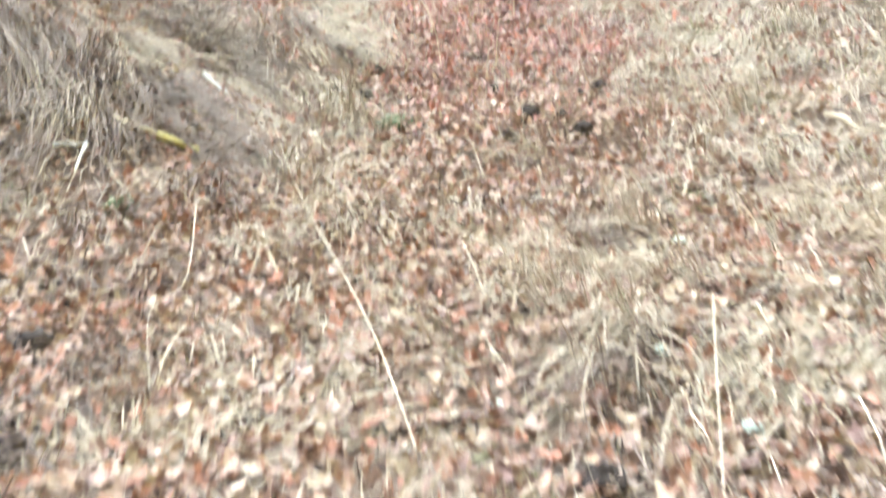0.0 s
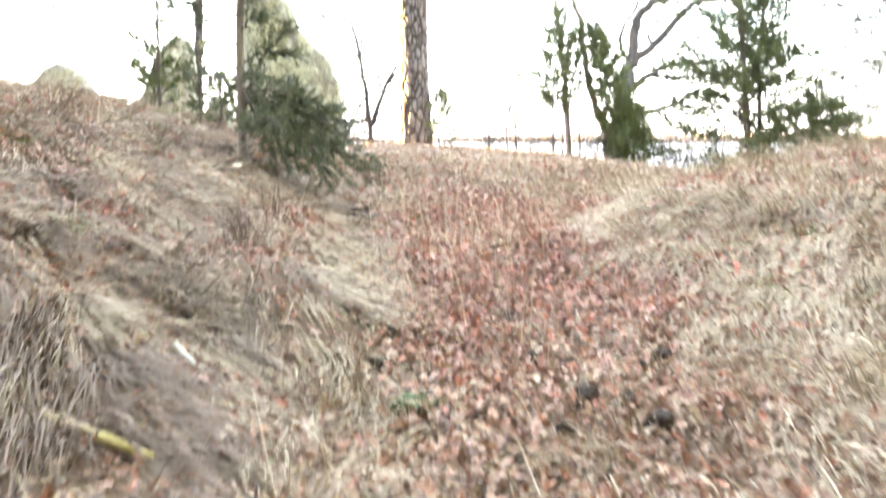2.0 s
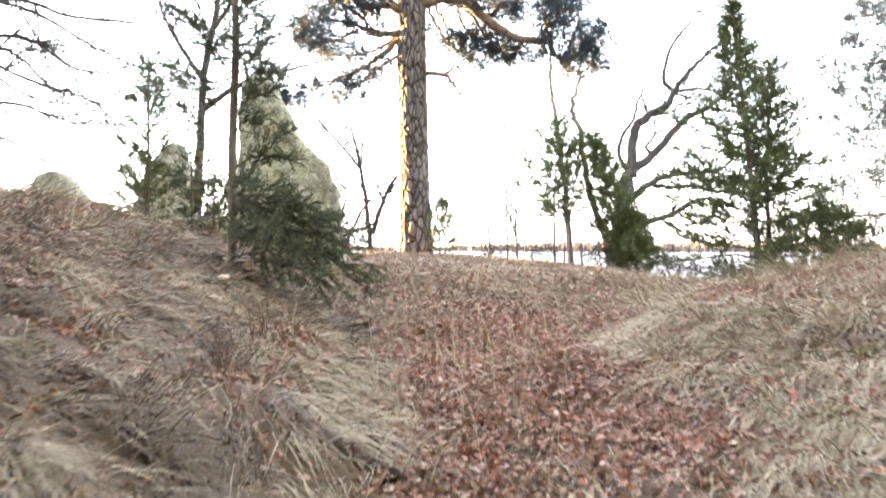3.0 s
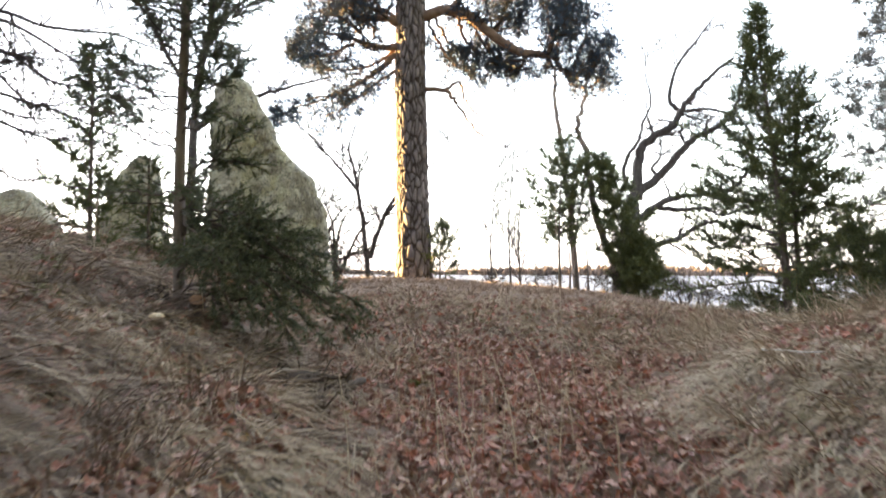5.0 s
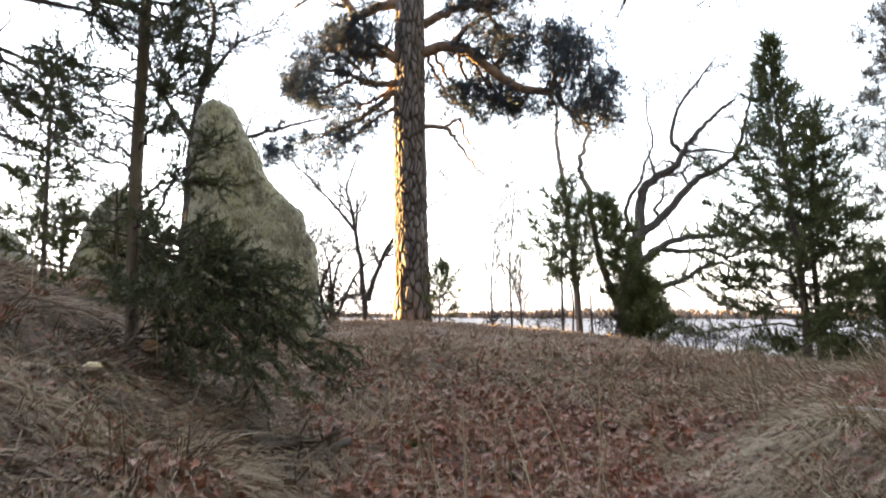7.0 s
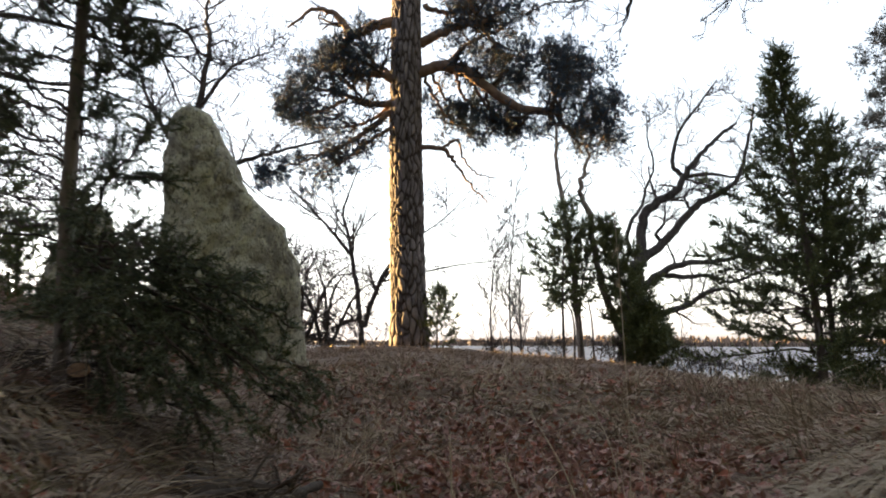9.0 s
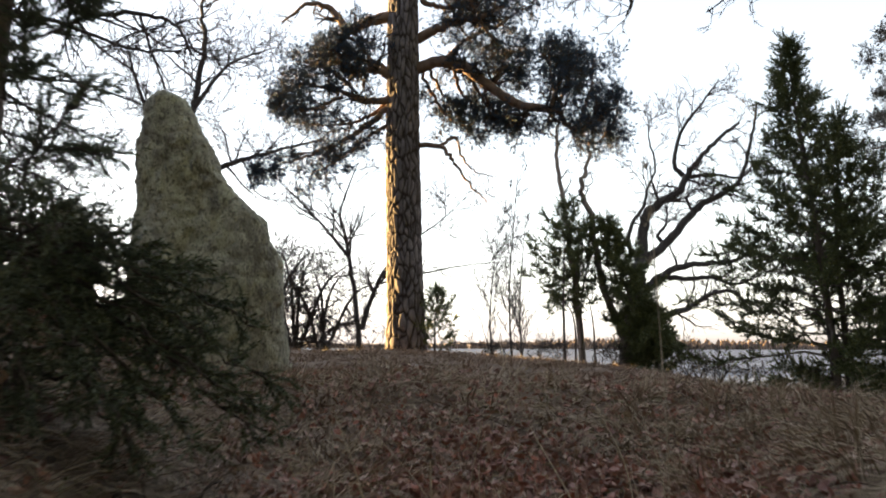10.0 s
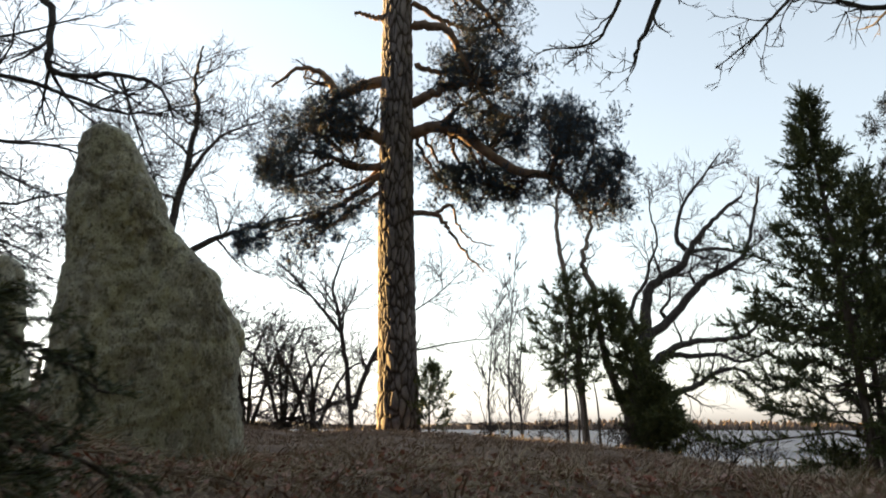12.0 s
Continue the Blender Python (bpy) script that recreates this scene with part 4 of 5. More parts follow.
bare_tree("oak_tree", (9.4, 50, OAK_BASE), [([(9.2, 50, OAK_BASE - 0.3), (9.4, 50, 2.0), (9.82, 50, 4.1), (10.14, 50, 5.6)], 0.46, 0.36)],
          dict(OAK, length=2.7, count=(0, 11, 6, 4), steps=(8, 8, 6, 4), wobble=(0.1, 0.24, 0.22, 0.18), stem_share=0.01, start=0.3, least=0.014, thin=0.42), "leafless twisted oak by the lake shore", limbs=[
    shore_limb([(10.1, 5.4), (10.24, 7.5), (10.84, 8.25), (11.94, 8.95), (12.45, 9.85), (13.16, 10.76), (14.17, 11.77), (15.0, 12.4)], 0.29, 0.06),
    shore_limb([(12.4, 9.8), (11.86, 10.35), (11.97, 11.36), (12.38, 12.37), (13.39, 13.7), (14.1, 14.7)], 0.14, 0.03),
    shore_limb([(12.3, 9.7), (13.75, 9.9), (15.15, 9.76), (16.4, 10.6)], 0.11, 0.03),
    shore_limb([(10.1, 5.4), (11.32, 6.34), (12.53, 7.74), (13.34, 8.45), (14.34, 8.95), (15.15, 9.76), (15.6, 11.6), (15.9, 13.4)], 0.25, 0.05),
    shore_limb([(11.32, 6.34), (10.93, 6.75), (11.33, 7.34), (11.34, 8.2)], 0.12, 0.04),
    shore_limb([(9.95, 3.8), (11.11, 4.74), (12.31, 5.24), (13.7, 5.35), (15.0, 5.6), (16.0, 6.9)], 0.22, 0.06),
    shore_limb([(11.2, 4.75), (12.3, 4.55), (13.49, 4.65), (14.68, 4.3), (16.0, 4.8)], 0.15, 0.05),
    shore_limb([(9.7, 2.4), (11.29, 2.76), (12.48, 3.16), (13.28, 3.7), (14.48, 3.9), (15.6, 2.8)], 0.2, 0.05),
    shore_limb([(10.0, 5.3), (9.43, 6.43), (9.64, 7.33), (10.14, 8.13), (10.35, 8.93), (10.76, 10.14), (10.47, 11.55), (10.38, 12.8)], 0.13, 0.025),
    shore_limb([(12.73, 8.0), (12.44, 8.7), (12.84, 9.1), (13.3, 8.95)], 0.08, 0.03)])

FAR_Z = gz(-10.9, 42)
bare_tree("bare_tree", (-10.9, 42, FAR_Z), [([(-11.3, 42, FAR_Z - 0.3), (-11.1, 42, 5.0), (-10.92, 42, 8.7), (-10.4, 42, 11.6), (-10.08, 42, 14.0), (-10.28, 42, 15.5), (-10.0, 42, 17.0)], 0.24, 0.04)],
          dict(OAK, kink=0.12, length=4.0, count=(0, 13, 7, 5), steps=(8, 9, 7, 6), lift=(0, 0.03, 0.02, 0.01), wobble=(0.1, 0.2, 0.22, 0.22), start=0.4, ratio=0.62, angle=(30, 70), thin=0.45, least=0.013), "leafless tree with long spreading branches", limbs=[
    ([(-11.0, 42, 7.4), (-9.6, 41.8, 8.3), (-8.3, 41.6, 8.8), (-6.82, 41.5, 9.2), (-4.99, 41.4, 9.67)], 0.16, 0.04),
    ([(-10.5, 42, 11.0), (-9.0, 41.6, 12.8), (-7.0, 41.5, 13.6)], 0.11, 0.02),
    ([(-10.9, 42, 8.7), (-12.4, 41.6, 11.2), (-13.2, 41.5, 13.6)], 0.13, 0.03)])

SHRUB = dict(length=2.6, count=(0, 9, 7, 5), steps=(7, 7, 5, 4), wobble=(0.1, 0.14, 0.14, 0.16), lift=(0, 0.04, 0.04, 0.04), ratio=0.66, angle=(25, 65), thin=0.62, least=0.008)
LT = gz(-3.1, 40)
bare_tree("bare_tree", (-3.1, 40, LT), [([(-3.1, 40, LT - 0.2), (-3.37, 40, 3.1), (-3.74, 40, 5.26), (-3.98, 40, 6.5), (-3.3, 40, 8.4)], 0.12, 0.02), ([(-3.1, 40, 1.8), (-2.5, 39.9, 3.6), (-1.6, 39.8, 5.0), (-0.9, 39.7, 6.2)], 0.11, 0.03)],
          SHRUB, "leafless forked tree behind the pine", limbs=[([(-3.6, 40, 4.6), (-4.8, 39.8, 6.0), (-5.94, 39.7, 7.2)], 0.08, 0.02), ([(-2.4, 40, 3.6), (-0.6, 39.7, 4.0), (1.0, 39.6, 4.3), (2.2, 39.5, 4.4)], 0.045, 0.012), ([(-1.6, 39.8, 5.0), (-0.2, 39.6, 5.9), (1.0, 39.5, 7.0)], 0.04, 0.012)])
for bx, by, bh, lab in ((-6.2, 36, 4.7, "dense leafless thorn bush behind the stone"), (-5.1, 36.5, 4.3, "dense leafless thorn bush"), (-4.1, 36, 3.4, "low leafless thorn bush beside the forked tree"), (-7.5, 35, 4.4, "dense leafless thorn bush")):
    z0 = gz(bx, by)
    bare_tree("thorn_bush", (bx, by, z0), [([(bx, by, z0 - 0.2), (bx + 0.45 * k + rng.uniform(-0.2, 0.2), by, z0 + bh * 0.55), (bx + 1.1 * k + rng.uniform(-0.3, 0.3), by, z0 + bh * (0.95 - 0.12 * abs(k)))], 0.075, 0.018) for k in (-1.6, -0.5, 0.6, 1.7)],
              dict(SHRUB, length=3.2, count=(0, 12, 6, 4), lift=(0, -0.02, 0.0, 0.02), wobble=(0.1, 0.22, 0.24, 0.2), angle=(45, 95), start=0.08, thin=0.6, ratio=0.55, least=0.011), lab, "bush")
for bx, by, bh in ((2.75, 40, 7.8), (2.0, 40, 5.6), (3.25, 41, 6.2)):
    z0 = gz(bx, by)
    bare_tree("birch_sapling", (bx, by, z0), [([(bx, by, z0 - 0.2), (bx - 0.1, by, z0 + bh * 0.4), (bx + rng.uniform(-0.2, 0.3), by, z0 + bh)], 0.05, 0.01)],
              dict(SHRUB, length=2.0, count=(0, 20, 5, 3), lift=(0, 0.12, 0.08, 0.05), angle=(20, 45), start=0.15, least=0.011, thin=0.5), "thin leafless sapling on the shore", "tree")
# thin bare stems of the crooked trees behind the juniper bushes
CZ = gz(4.6, 36.6)
bare_tree("bare_tree", (4.9, 36.6, CZ), [([(4.95, 36.6, CZ - 0.2), (4.71, 36.6, 3.4), (4.4, 36.6, 5.75), (4.15, 36.6, 7.4), (4.1, 36.6, 8.6), (4.2, 36.6, 9.8)], 0.13, 0.04), ([(6.5, 36.6, CZ - 0.2), (6.35, 36.6, 1.6), (5.65, 36.6, 3.4), (5.3, 36.6, 5.75), (4.95, 36.6, 6.75), (5.16, 36.6, 7.6), (5.4, 36.6, 8.9)], 0.17, 0.05)],
          dict(SHRUB, kink=0.2, length=1.4, count=(0, 8, 4, 3), wobble=(0.1, 0.25, 0.25, 0.2), start=0.4, thin=0.4), "crooked leafless tree among the junipers", bark=M_JUNIPER_STEM)
for bx, by, bs in ((3.4, 35, 0.7), (8.6, 35, 1.0), (9.4, 36, 1.0), (1.4, 35, 0.5), (-2.2, 33, 0.7), (5.4, 35.2, 0.8), (10.2, 35.5, 0.8)):
    z0 = gz(bx, by)
    bare_tree("bramble", (bx, by, z0), [([(bx, by, z0 - 0.1), (bx + rng.uniform(-0.7, 0.7), by, z0 + 0.6 * bs), (bx + rng.uniform(-1.4, 1.4), by, z0 + 0.95 * bs)], 0.024 * bs, 0.008) for _ in range(5)],
              dict(SHRUB, length=1.4 * bs, count=(0, 8, 5), lift=(0, 0, 0), wobble=(0.1, 0.22, 0.22), start=0.1, least=0.008), "low tangle of leafless brambles", "bush")

# oak at the side of the mound, whose boughs hang into view
LZ = gz(-13.5, 25)
bare_tree("oak_tree", (-13.5, 25, LZ), [([(-13.5, 25, LZ - 0.3), (-13.4, 25, 5.0), (-13.0, 25, 9.0), (-13.2, 25, 13.0)], 0.42, 0.2)], dict(OAK, kink=0.18, length=3.2, count=(0, 12, 7, 4), start=0.25, ratio=0.62, lift=(0, -0.01, -0.01, 0), wobble=(0.1, 0.12, 0.14, 0.15), least=0.008), "big leafless oak with drooping boughs over the mound", limbs=[
    ([(-13.0, 25, 9.4), (-10.6, 25, 11.3), (-8.81, 25, 10.5), (-8.53, 24.9, 8.9), (-7.9, 24.9, 8.7), (-6.91, 24.8, 8.65), (-6.02, 24.7, 8.33), (-5.6, 24.6, 7.6)], 0.11, 0.025),
    ([(-6.91, 24.8, 8.65), (-6.4, 24.7, 7.3), (-5.73, 24.6, 5.7)], 0.035, 0.012),
    ([(-13.1, 25, 8.2), (-11.0, 24.8, 8.8), (-9.0, 24.7, 8.5), (-7.1, 24.6, 7.8), (-5.8, 24.6, 7.7)], 0.08, 0.02),
    ([(-13.2, 25, 6.4), (-11.0, 24.6, 6.6), (-9.3, 24.4, 5.7), (-7.6, 24.3, 5.9)], 0.07, 0.015),
    ([(-13.2, 25, 5.6), (-11.4, 24.4, 6.3), (-9.9, 24.2, 5.2), (-8.6, 24.1, 5.3)], 0.06, 0.012),
    ([(-13.2, 25, 5.0), (-11.2, 24.6, 4.9), (-9.6, 24.4, 4.4), (-8.0, 24.3, 4.3)], 0.06, 0.012),
    ([(-13.1, 25, 7.4), (-11.2, 24.7, 7.6), (-9.6, 24.5, 7.1), (-8.0, 24.4, 6.9), (-6.6, 24.3, 6.4)], 0.07, 0.014),
    ([(-13.2, 25, 6.9), (-11.6, 24.3, 5.6), (-10.2, 24.1, 4.9), (-8.6, 24.0, 4.8)], 0.06, 0.012),
    ([(-13.1, 25, 8.8), (-11.0, 24.3, 9.4), (-9.4, 24.1, 9.2), (-7.6, 24.0, 9.6)], 0.07, 0.014),
    ([(-13.2, 25, 4.2), (-11.4, 24.4, 4.0), (-10.2, 24.2, 3.4), (-9.0, 24.1, 3.5)], 0.055, 0.012),
    ([(-13.1, 25, 6.6), (-11.0, 24.5, 5.6), (-9.2, 24.3, 5.0), (-7.8, 24.2, 4.4)], 0.06, 0.012),
    ([(-13.1, 25, 7.8), (-10.8, 24.5, 7.3), (-9.0, 24.3, 6.3), (-7.4, 24.2, 5.6)], 0.065, 0.012)])
# oak at the other side, whose boughs reach across high up
RZ = gz(13.5, 21)
bare_tree("oak_tree", (13.5, 21, RZ), [([(13.5, 21, RZ - 0.3), (13.3, 21, 5.0), (12.8, 21, 10.0), (12.9, 21, 13.0)], 0.4, 0.2)], dict(OAK, length=1.3, count=(0, 6, 4, 3), start=0.45), "leafless oak whose boughs reach across high up", limbs=[
    ([(12.8, 21, 9.6), (9.0, 21, 11.0), (6.0, 21, 10.4), (4.23, 21, 9.1), (3.58, 21, 7.9), (3.3, 21, 7.2)], 0.15, 0.012),
    ([(4.4, 21, 9.2), (3.4, 21, 8.8), (3.05, 21, 8.3), (2.7, 21, 7.75), (1.8, 21, 7.6)], 0.05, 0.012),
    ([(8.6, 21, 10.9), (7.0, 20.8, 9.3), (6.1, 20.8, 8.5), (5.45, 20.8, 7.8), (4.72, 20.8, 7.2)], 0.05, 0.01),
    ([(12.8, 21, 9.0), (9.6, 20.7, 9.0), (7.67, 20.7, 8.3), (6.7, 20.7, 8.5), (6.2, 20.7, 8.7)], 0.08, 0.015)])


def far_pine():
    base = (21.0, 38.0, gz(21.0, 38))
    tree = thing("pine_tree", base, "pine at the far edge of the bank, warm sunlight painted into its needles", "tree")
    part("trunk", [tube(curve_points([(21.0, 38, base[2] - 0.3), (20.9, 38, 6), (20.7, 38, 12), (20.8, 38, 17)], 30), np.linspace(0.34, 0.12, 30), 14)], M_PINE_BARK, tree, smooth=True)
    spec = dict(length=2.3, count=(0, 11, 6, 5), steps=(8, 7, 5, 4), wobble=(0.1, 0.2, 0.25, 0.3), lift=(0, 0.02, 0.05, 0.08), ratio=0.6, angle=(25, 70), thin=0.4, least=0.008, start=0.45)
    # these limbs carry the needles with the sun's warmth in their colour
    for k in range(16):
        a = math.pi + rng.uniform(-0.5, 0.5)
        b = np.array([20.9, 38, 2.6 + 0.72 * k])
        e = np.array([math.cos(a), math.sin(a), 0]) * rng.uniform(4.4, 5.6) * (1 - 0.01 * k)
        pine_limb(tree, [b, b + e * 0.5 + np.array([0, 0, 0.1]), b + e + np.array([0, 0, -0.1])], 0.08, 0.02, spec, tuft=(0.14, 0.022, 8), reach=0.2, green=M_NEEDLE_SUNLIT)


far_pine()


# ---- fence on the mound ----
def rail_fence():
    base = (-7.0, 19.0, gz(-7.0, 19.0))
    f = thing("rail_fence", base, "old wooden rail fence on the mound", "fence")
    for x0, z0, x1, z1, n in ((-7.35, 1.3, -7.1, 2.32, "post"), (-7.0, 1.3, -7.3, 2.2, "post"), (-5.6, 1.3, -5.55, 2.1, "post"), (-7.5, 2.18, -5.4, 1.82, "rail"), (-7.4, 1.9, -5.4, 1.62, "rail")):
        part(n, [tube(curve_points([(x0, 19, z0), ((x0 + x1) / 2, 19.02, (z0 + z1) / 2), (x1, 19.03, z1)], 8), np.full(8, 0.035), 8)], M_WOOD, f, smooth=True)


rail_fence()


# ---- far shore ----
def far_shore():
    n = 3400
    x = rng.uniform(-1500, 1500, n)
    y = rng.uniform(1345, 1440, n)
    h = rng.uniform(12, 18, n) * (0.8 + 0.3 * bumps(x, y, 140.0))
    z = ground_z(x, y)
    v, f = [], []
    a = np.linspace(0, 2 * math.pi, 5, endpoint=False)
    for k, (zz, rr) in enumerate(((0.0, 0.6), (0.35, 1.0), (0.75, 0.7))):
        r = h * 0.26 * rr
        v.append(np.stack([x[:, None] + r[:, None] * np.cos(a), y[:, None] + r[:, None] * np.sin(a), np.repeat((z - 1 + h * zz)[:, None], 5, 1)], -1))
    V = np.concatenate(v, 1)
    V = np.concatenate([V, np.stack([x, y, z + h], -1)[:, None]], 1)
    faces4, faces3 = [], []
    for k in range(2):
        for j in range(5):
            faces4.append([k * 5 + j, k * 5 + (j + 1) % 5, k * 5 + 5 + (j + 1) % 5, k * 5 + 5 + j])
    for j in range(5):
        faces3.append([10 + j, 10 + (j + 1) % 5, 15])
    off = (np.arange(n) * 16)[:, None, None]
    me = mesh_of("far_woods", [(V.reshape(-1, 3), (np.array(faces4)[None] + off).reshape(-1, 4)), (V.reshape(-1, 3), (np.array(faces3)[None] + off).reshape(-1, 3))], M_FOREST)
    tagged(new("far_woods", me), "brown winter woods on the far shore of the lake", "woods", kind="stuff")


far_shore()


# ---- unseen woods behind and beside the hollow, added to block light ----
def woods():
    n = 800
    x, y = rng.uniform(-62, 46, n), rng.uniform(-44, 30, n)
    x, y = np.append(x, rng.uniform(-66, -36, 150)), np.append(y, rng.uniform(46, 90, 150))
    x, y = np.append(x, rng.uniform(-30, -18, 150)), np.append(y, rng.uniform(16, 33, 150))
    x, y = np.append(x, rng.uniform(-31, -22, 300)), np.append(y, rng.uniform(25.0, 39.0, 300))
    # keeps the low sun off all but the pine, whose ray stays clear
    ok = (y < -7) | ((x > 14) & (y < 15)) | ((x < -17) & (x > -30) & (y < np.where(x < -22, 35.2 + 0.45 * (-22 - x), 28))) | ((x < -36) & (y > 50 + 0.55 * (-x - 36)) & (y < -2 * x - 10))
    x, y = x[ok], y[ok]
    n, sides, tiers = len(x), 9, 6
    h, z = rng.uniform(11, 19, n) * np.where((y > -7) & (y < 40) & (x < 0), np.where((x < -22) & (y > 26), 0.6, 0.45), np.where(y > 52, 1.7, np.where((y < -7) | (x > 10), 2.0, 1.0))), ground_z(x, y, False)
    a = np.linspace(0, 2 * math.pi, sides, endpoint=False)
    chunks = []
    for k in range(tiers):
        r = np.minimum(h * 0.2, 4.2) * (1 - k / tiers) * rng.uniform(0.8, 1.2, n)
        rr = r[:, None] * rng.uniform(0.7, 1.25, (n, sides))
        low = np.stack([x[:, None] + rr * np.cos(a), y[:, None] + rr * np.sin(a), (z + h * (0.1 + 0.14 * k))[:, None] + rng.uniform(-0.5, 0.3, (n, sides))], -1)
        top = np.stack([x, y, z + h * (0.1 + 0.14 * k + 0.3)], -1)[:, None]
        V = np.concatenate([low, top], 1)
        j = np.arange(sides)
        f = np.stack([j, (j + 1) % sides, np.full(sides, sides)], -1)
        chunks.append((V.reshape(-1, 3), (f[None] + (np.arange(n) * (sides + 1))[:, None, None]).reshape(-1, 3)))
    trunks = [(np.stack([np.full(4, x[i]), np.full(4, y[i]), np.linspace(z[i] - 0.3, z[i] + h[i] * 0.8, 4)], -1), np.linspace(0.22, 0.08, 4), 0) for i in range(n)]
    tagged(new("blocker_woods", mesh_of("blocker_woods", chunks, M_SPRUCE)), "unseen spruce woods, added to block sun and sky light", "woods", kind="stuff")
    tagged(new("blocker_trunks", mesh_of("blocker_trunks", tubes(trunks), M_OAK_BARK)), "trunks of the added, unseen spruce woods", "woods", kind="stuff")


woods()


# ---- grass, leaves, stalks ----
def litter_share(x, y):
    """Where fallen leaves lie thick: along the floor of the hollow and in drifts."""
    mid = -0.35 + 0.85 * ease(y, 1.5, 4.5) - 0.25 * ease(y, 5, 9) + 0.22 * bumps(0 * x, y, 0.7)
    half = 0.68 + 0.35 * bumps(x, y, 0.9) + 0.15 * bumps(x, y, 0.3) + 0.45 * (1 - ease(y, 2.5, 5))
    floor = np.exp(-np.clip(abs(x - mid) - half, 0, None) / 0.42) * (1 - 0.8 * ease(y, 9.2, 11.3))
    drift = ease(bumps(x + 3, y, 0.8) + 0.5 * bumps(x, y + 8, 0.3), 0.25, 0.8)
    return np.clip(np.maximum(floor * (0.85 + 0.35 * bumps(x, y + 2, 0.35)), (0.22 + 0.2 * (1 - ease(y, 2.5, 4.5))) * drift), 0, 1)


def downhill(x, y):
    e = 0.15
    d = np.stack([ground_z(x - e, y, False) - ground_z(x + e, y, False), ground_z(x, y - e, False) - ground_z(x, y + e, False)], -1) / (2 * e)
    return d


def blades(x, y, lean, length, width, rise, sag):
    """Arched blades of grass: foot, way in which they lie, length, width, how steeply they start and how far they sag."""
    n = len(x)
    P = np.stack([x, y, ground_z(x, y) - 0.01], -1)
    d = np.stack([lean[:, 0], lean[:, 1], rise], -1)
    d = unit(d)
    s = unit(np.stack([-lean[:, 1], lean[:, 0], rng.normal(size=n) * 0.5], -1))
    bend, rest = rng.normal(size=n) * 0.13 * length, 0.004 + 0.035 * rng.random(n)
    rows = []
    for t, w in ((0.0, 1.0), (0.35, 0.95), (0.7, 0.7), (1.0, 0.0)):
        c = P + d * (length * t)[:, None]
        c[:, 2] -= sag * length * t * t
        c[:, :2] += s[:, :2] * (bend * t * t)[:, None]
        c[:, 2] = np.where(t > 0, np.maximum(c[:, 2], ground_z(c[:, 0], c[:, 1], True) + rest), c[:, 2])
        if w > 0:
            rows += [c + s * (width * w / 2)[:, None], c - s * (width * w / 2)[:, None]]
        else:
            rows.append(c)
    V = np.stack(rows, 1).reshape(-1, 3)
    o = (np.arange(n) * 7)[:, None]
    q = np.concatenate([o + np.array([[0, 1, 3, 2]]), o + np.array([[2, 3, 5, 4]])])
    t3 = o + np.array([[4, 5, 6]])
    return V, q, t3


def add_stuff(name, V, q, t3, mat, label, category):
    """One mesh of quads and tips that share their vertices."""
    me = bpy.data.meshes.new(name)
    me.vertices.add(len(V))
    me.vertices.foreach_set("co", V.astype(np.float32).ravel())
    loops = np.concatenate([q.ravel(), t3.ravel()]).astype(np.int32)
    totals = np.concatenate([np.full(len(q), 4), np.full(len(t3), 3)]).astype(np.int32)
    me.loops.add(len(loops))
    me.loops.foreach_set("vertex_index", loops)
    me.polygons.add(len(totals))
    me.polygons.foreach_set("loop_start", (np.cumsum(totals) - totals).astype(np.int32))
    me.polygons.foreach_set("loop_total", totals)
    me.update(calc_edges=True)
    me.materials.append(mat)
    return tagged(new(name, me), label, category, kind="stuff")


def field(name, n_tufts, per, box, length, width, label, mat, keep, upright=0.35, radius=0.07, loose=0.3, droop=0.5):
    tx, ty = rng.uniform(box[0], box[1], n_tufts), rng.uniform(box[2], box[3], n_tufts)
    ok = rng.random(n_tufts) < keep(tx, ty)
    tx, ty = tx[ok], ty[ok]
    k = len(tx)
    g = downhill(tx, ty) * 2.1 + np.stack([0 * ty, -0.4 * (1 - ease(ty, 8, 12))], -1) + 0.45 * np.stack([bumps(tx, ty, 0.5), bumps(tx + 40, ty, 0.5)], -1) + rng.normal(size=(k, 2)) * 0.2
    scale = rng.uniform(0.6, 1.2, k)
    x = np.repeat(tx, per) + rng.normal(size=k * per) * radius
    y = np.repeat(ty, per) + rng.normal(size=k * per) * radius
    lean = np.repeat(g, per, 0) + rng.normal(size=(k * per, 2)) * loose
    L = np.repeat(scale, per) * length * rng.uniform(0.45, 1.25, k * per)
    rise = np.abs(np.repeat(rng.normal(upright, 0.3, k), per) + rng.normal(0, 0.15, k * per))
    V, q, t3 = blades(x, y, lean, L, width * rng.uniform(0.6, 1.4, k * per), rise, rng.uniform(0.4, 1.5, k * per) * droop)
    add_stuff(name, V, q, t3, mat, label, "grass")


def straw(x, y):
    """Where long grass covers the ground: the banks, thinning out into the leaves."""
    return np.clip(1.12 - 1.5 * litter_share(x, y), 0.08 + (0.5 + 0.25 * ease(x, 0.1, 0.6)) * (1 - ease(y, 2.6, 5.5)), 1) * (abs(x) < 1.2 + 0.5 * y)


def clumped(x, y):
    return 0.3 + 0.7 * ease(bumps(x + 7, y, 0.38), -0.5, 0.1)


def brown_share(x, y):
    """The brown grass, darkened for the bank's shade: on the left bank, most of all at its near end."""
    return ease(-x, 0.6, 1.2) * (0.55 + 0.35 * (1 - ease(y, 5.0, 7.5)))


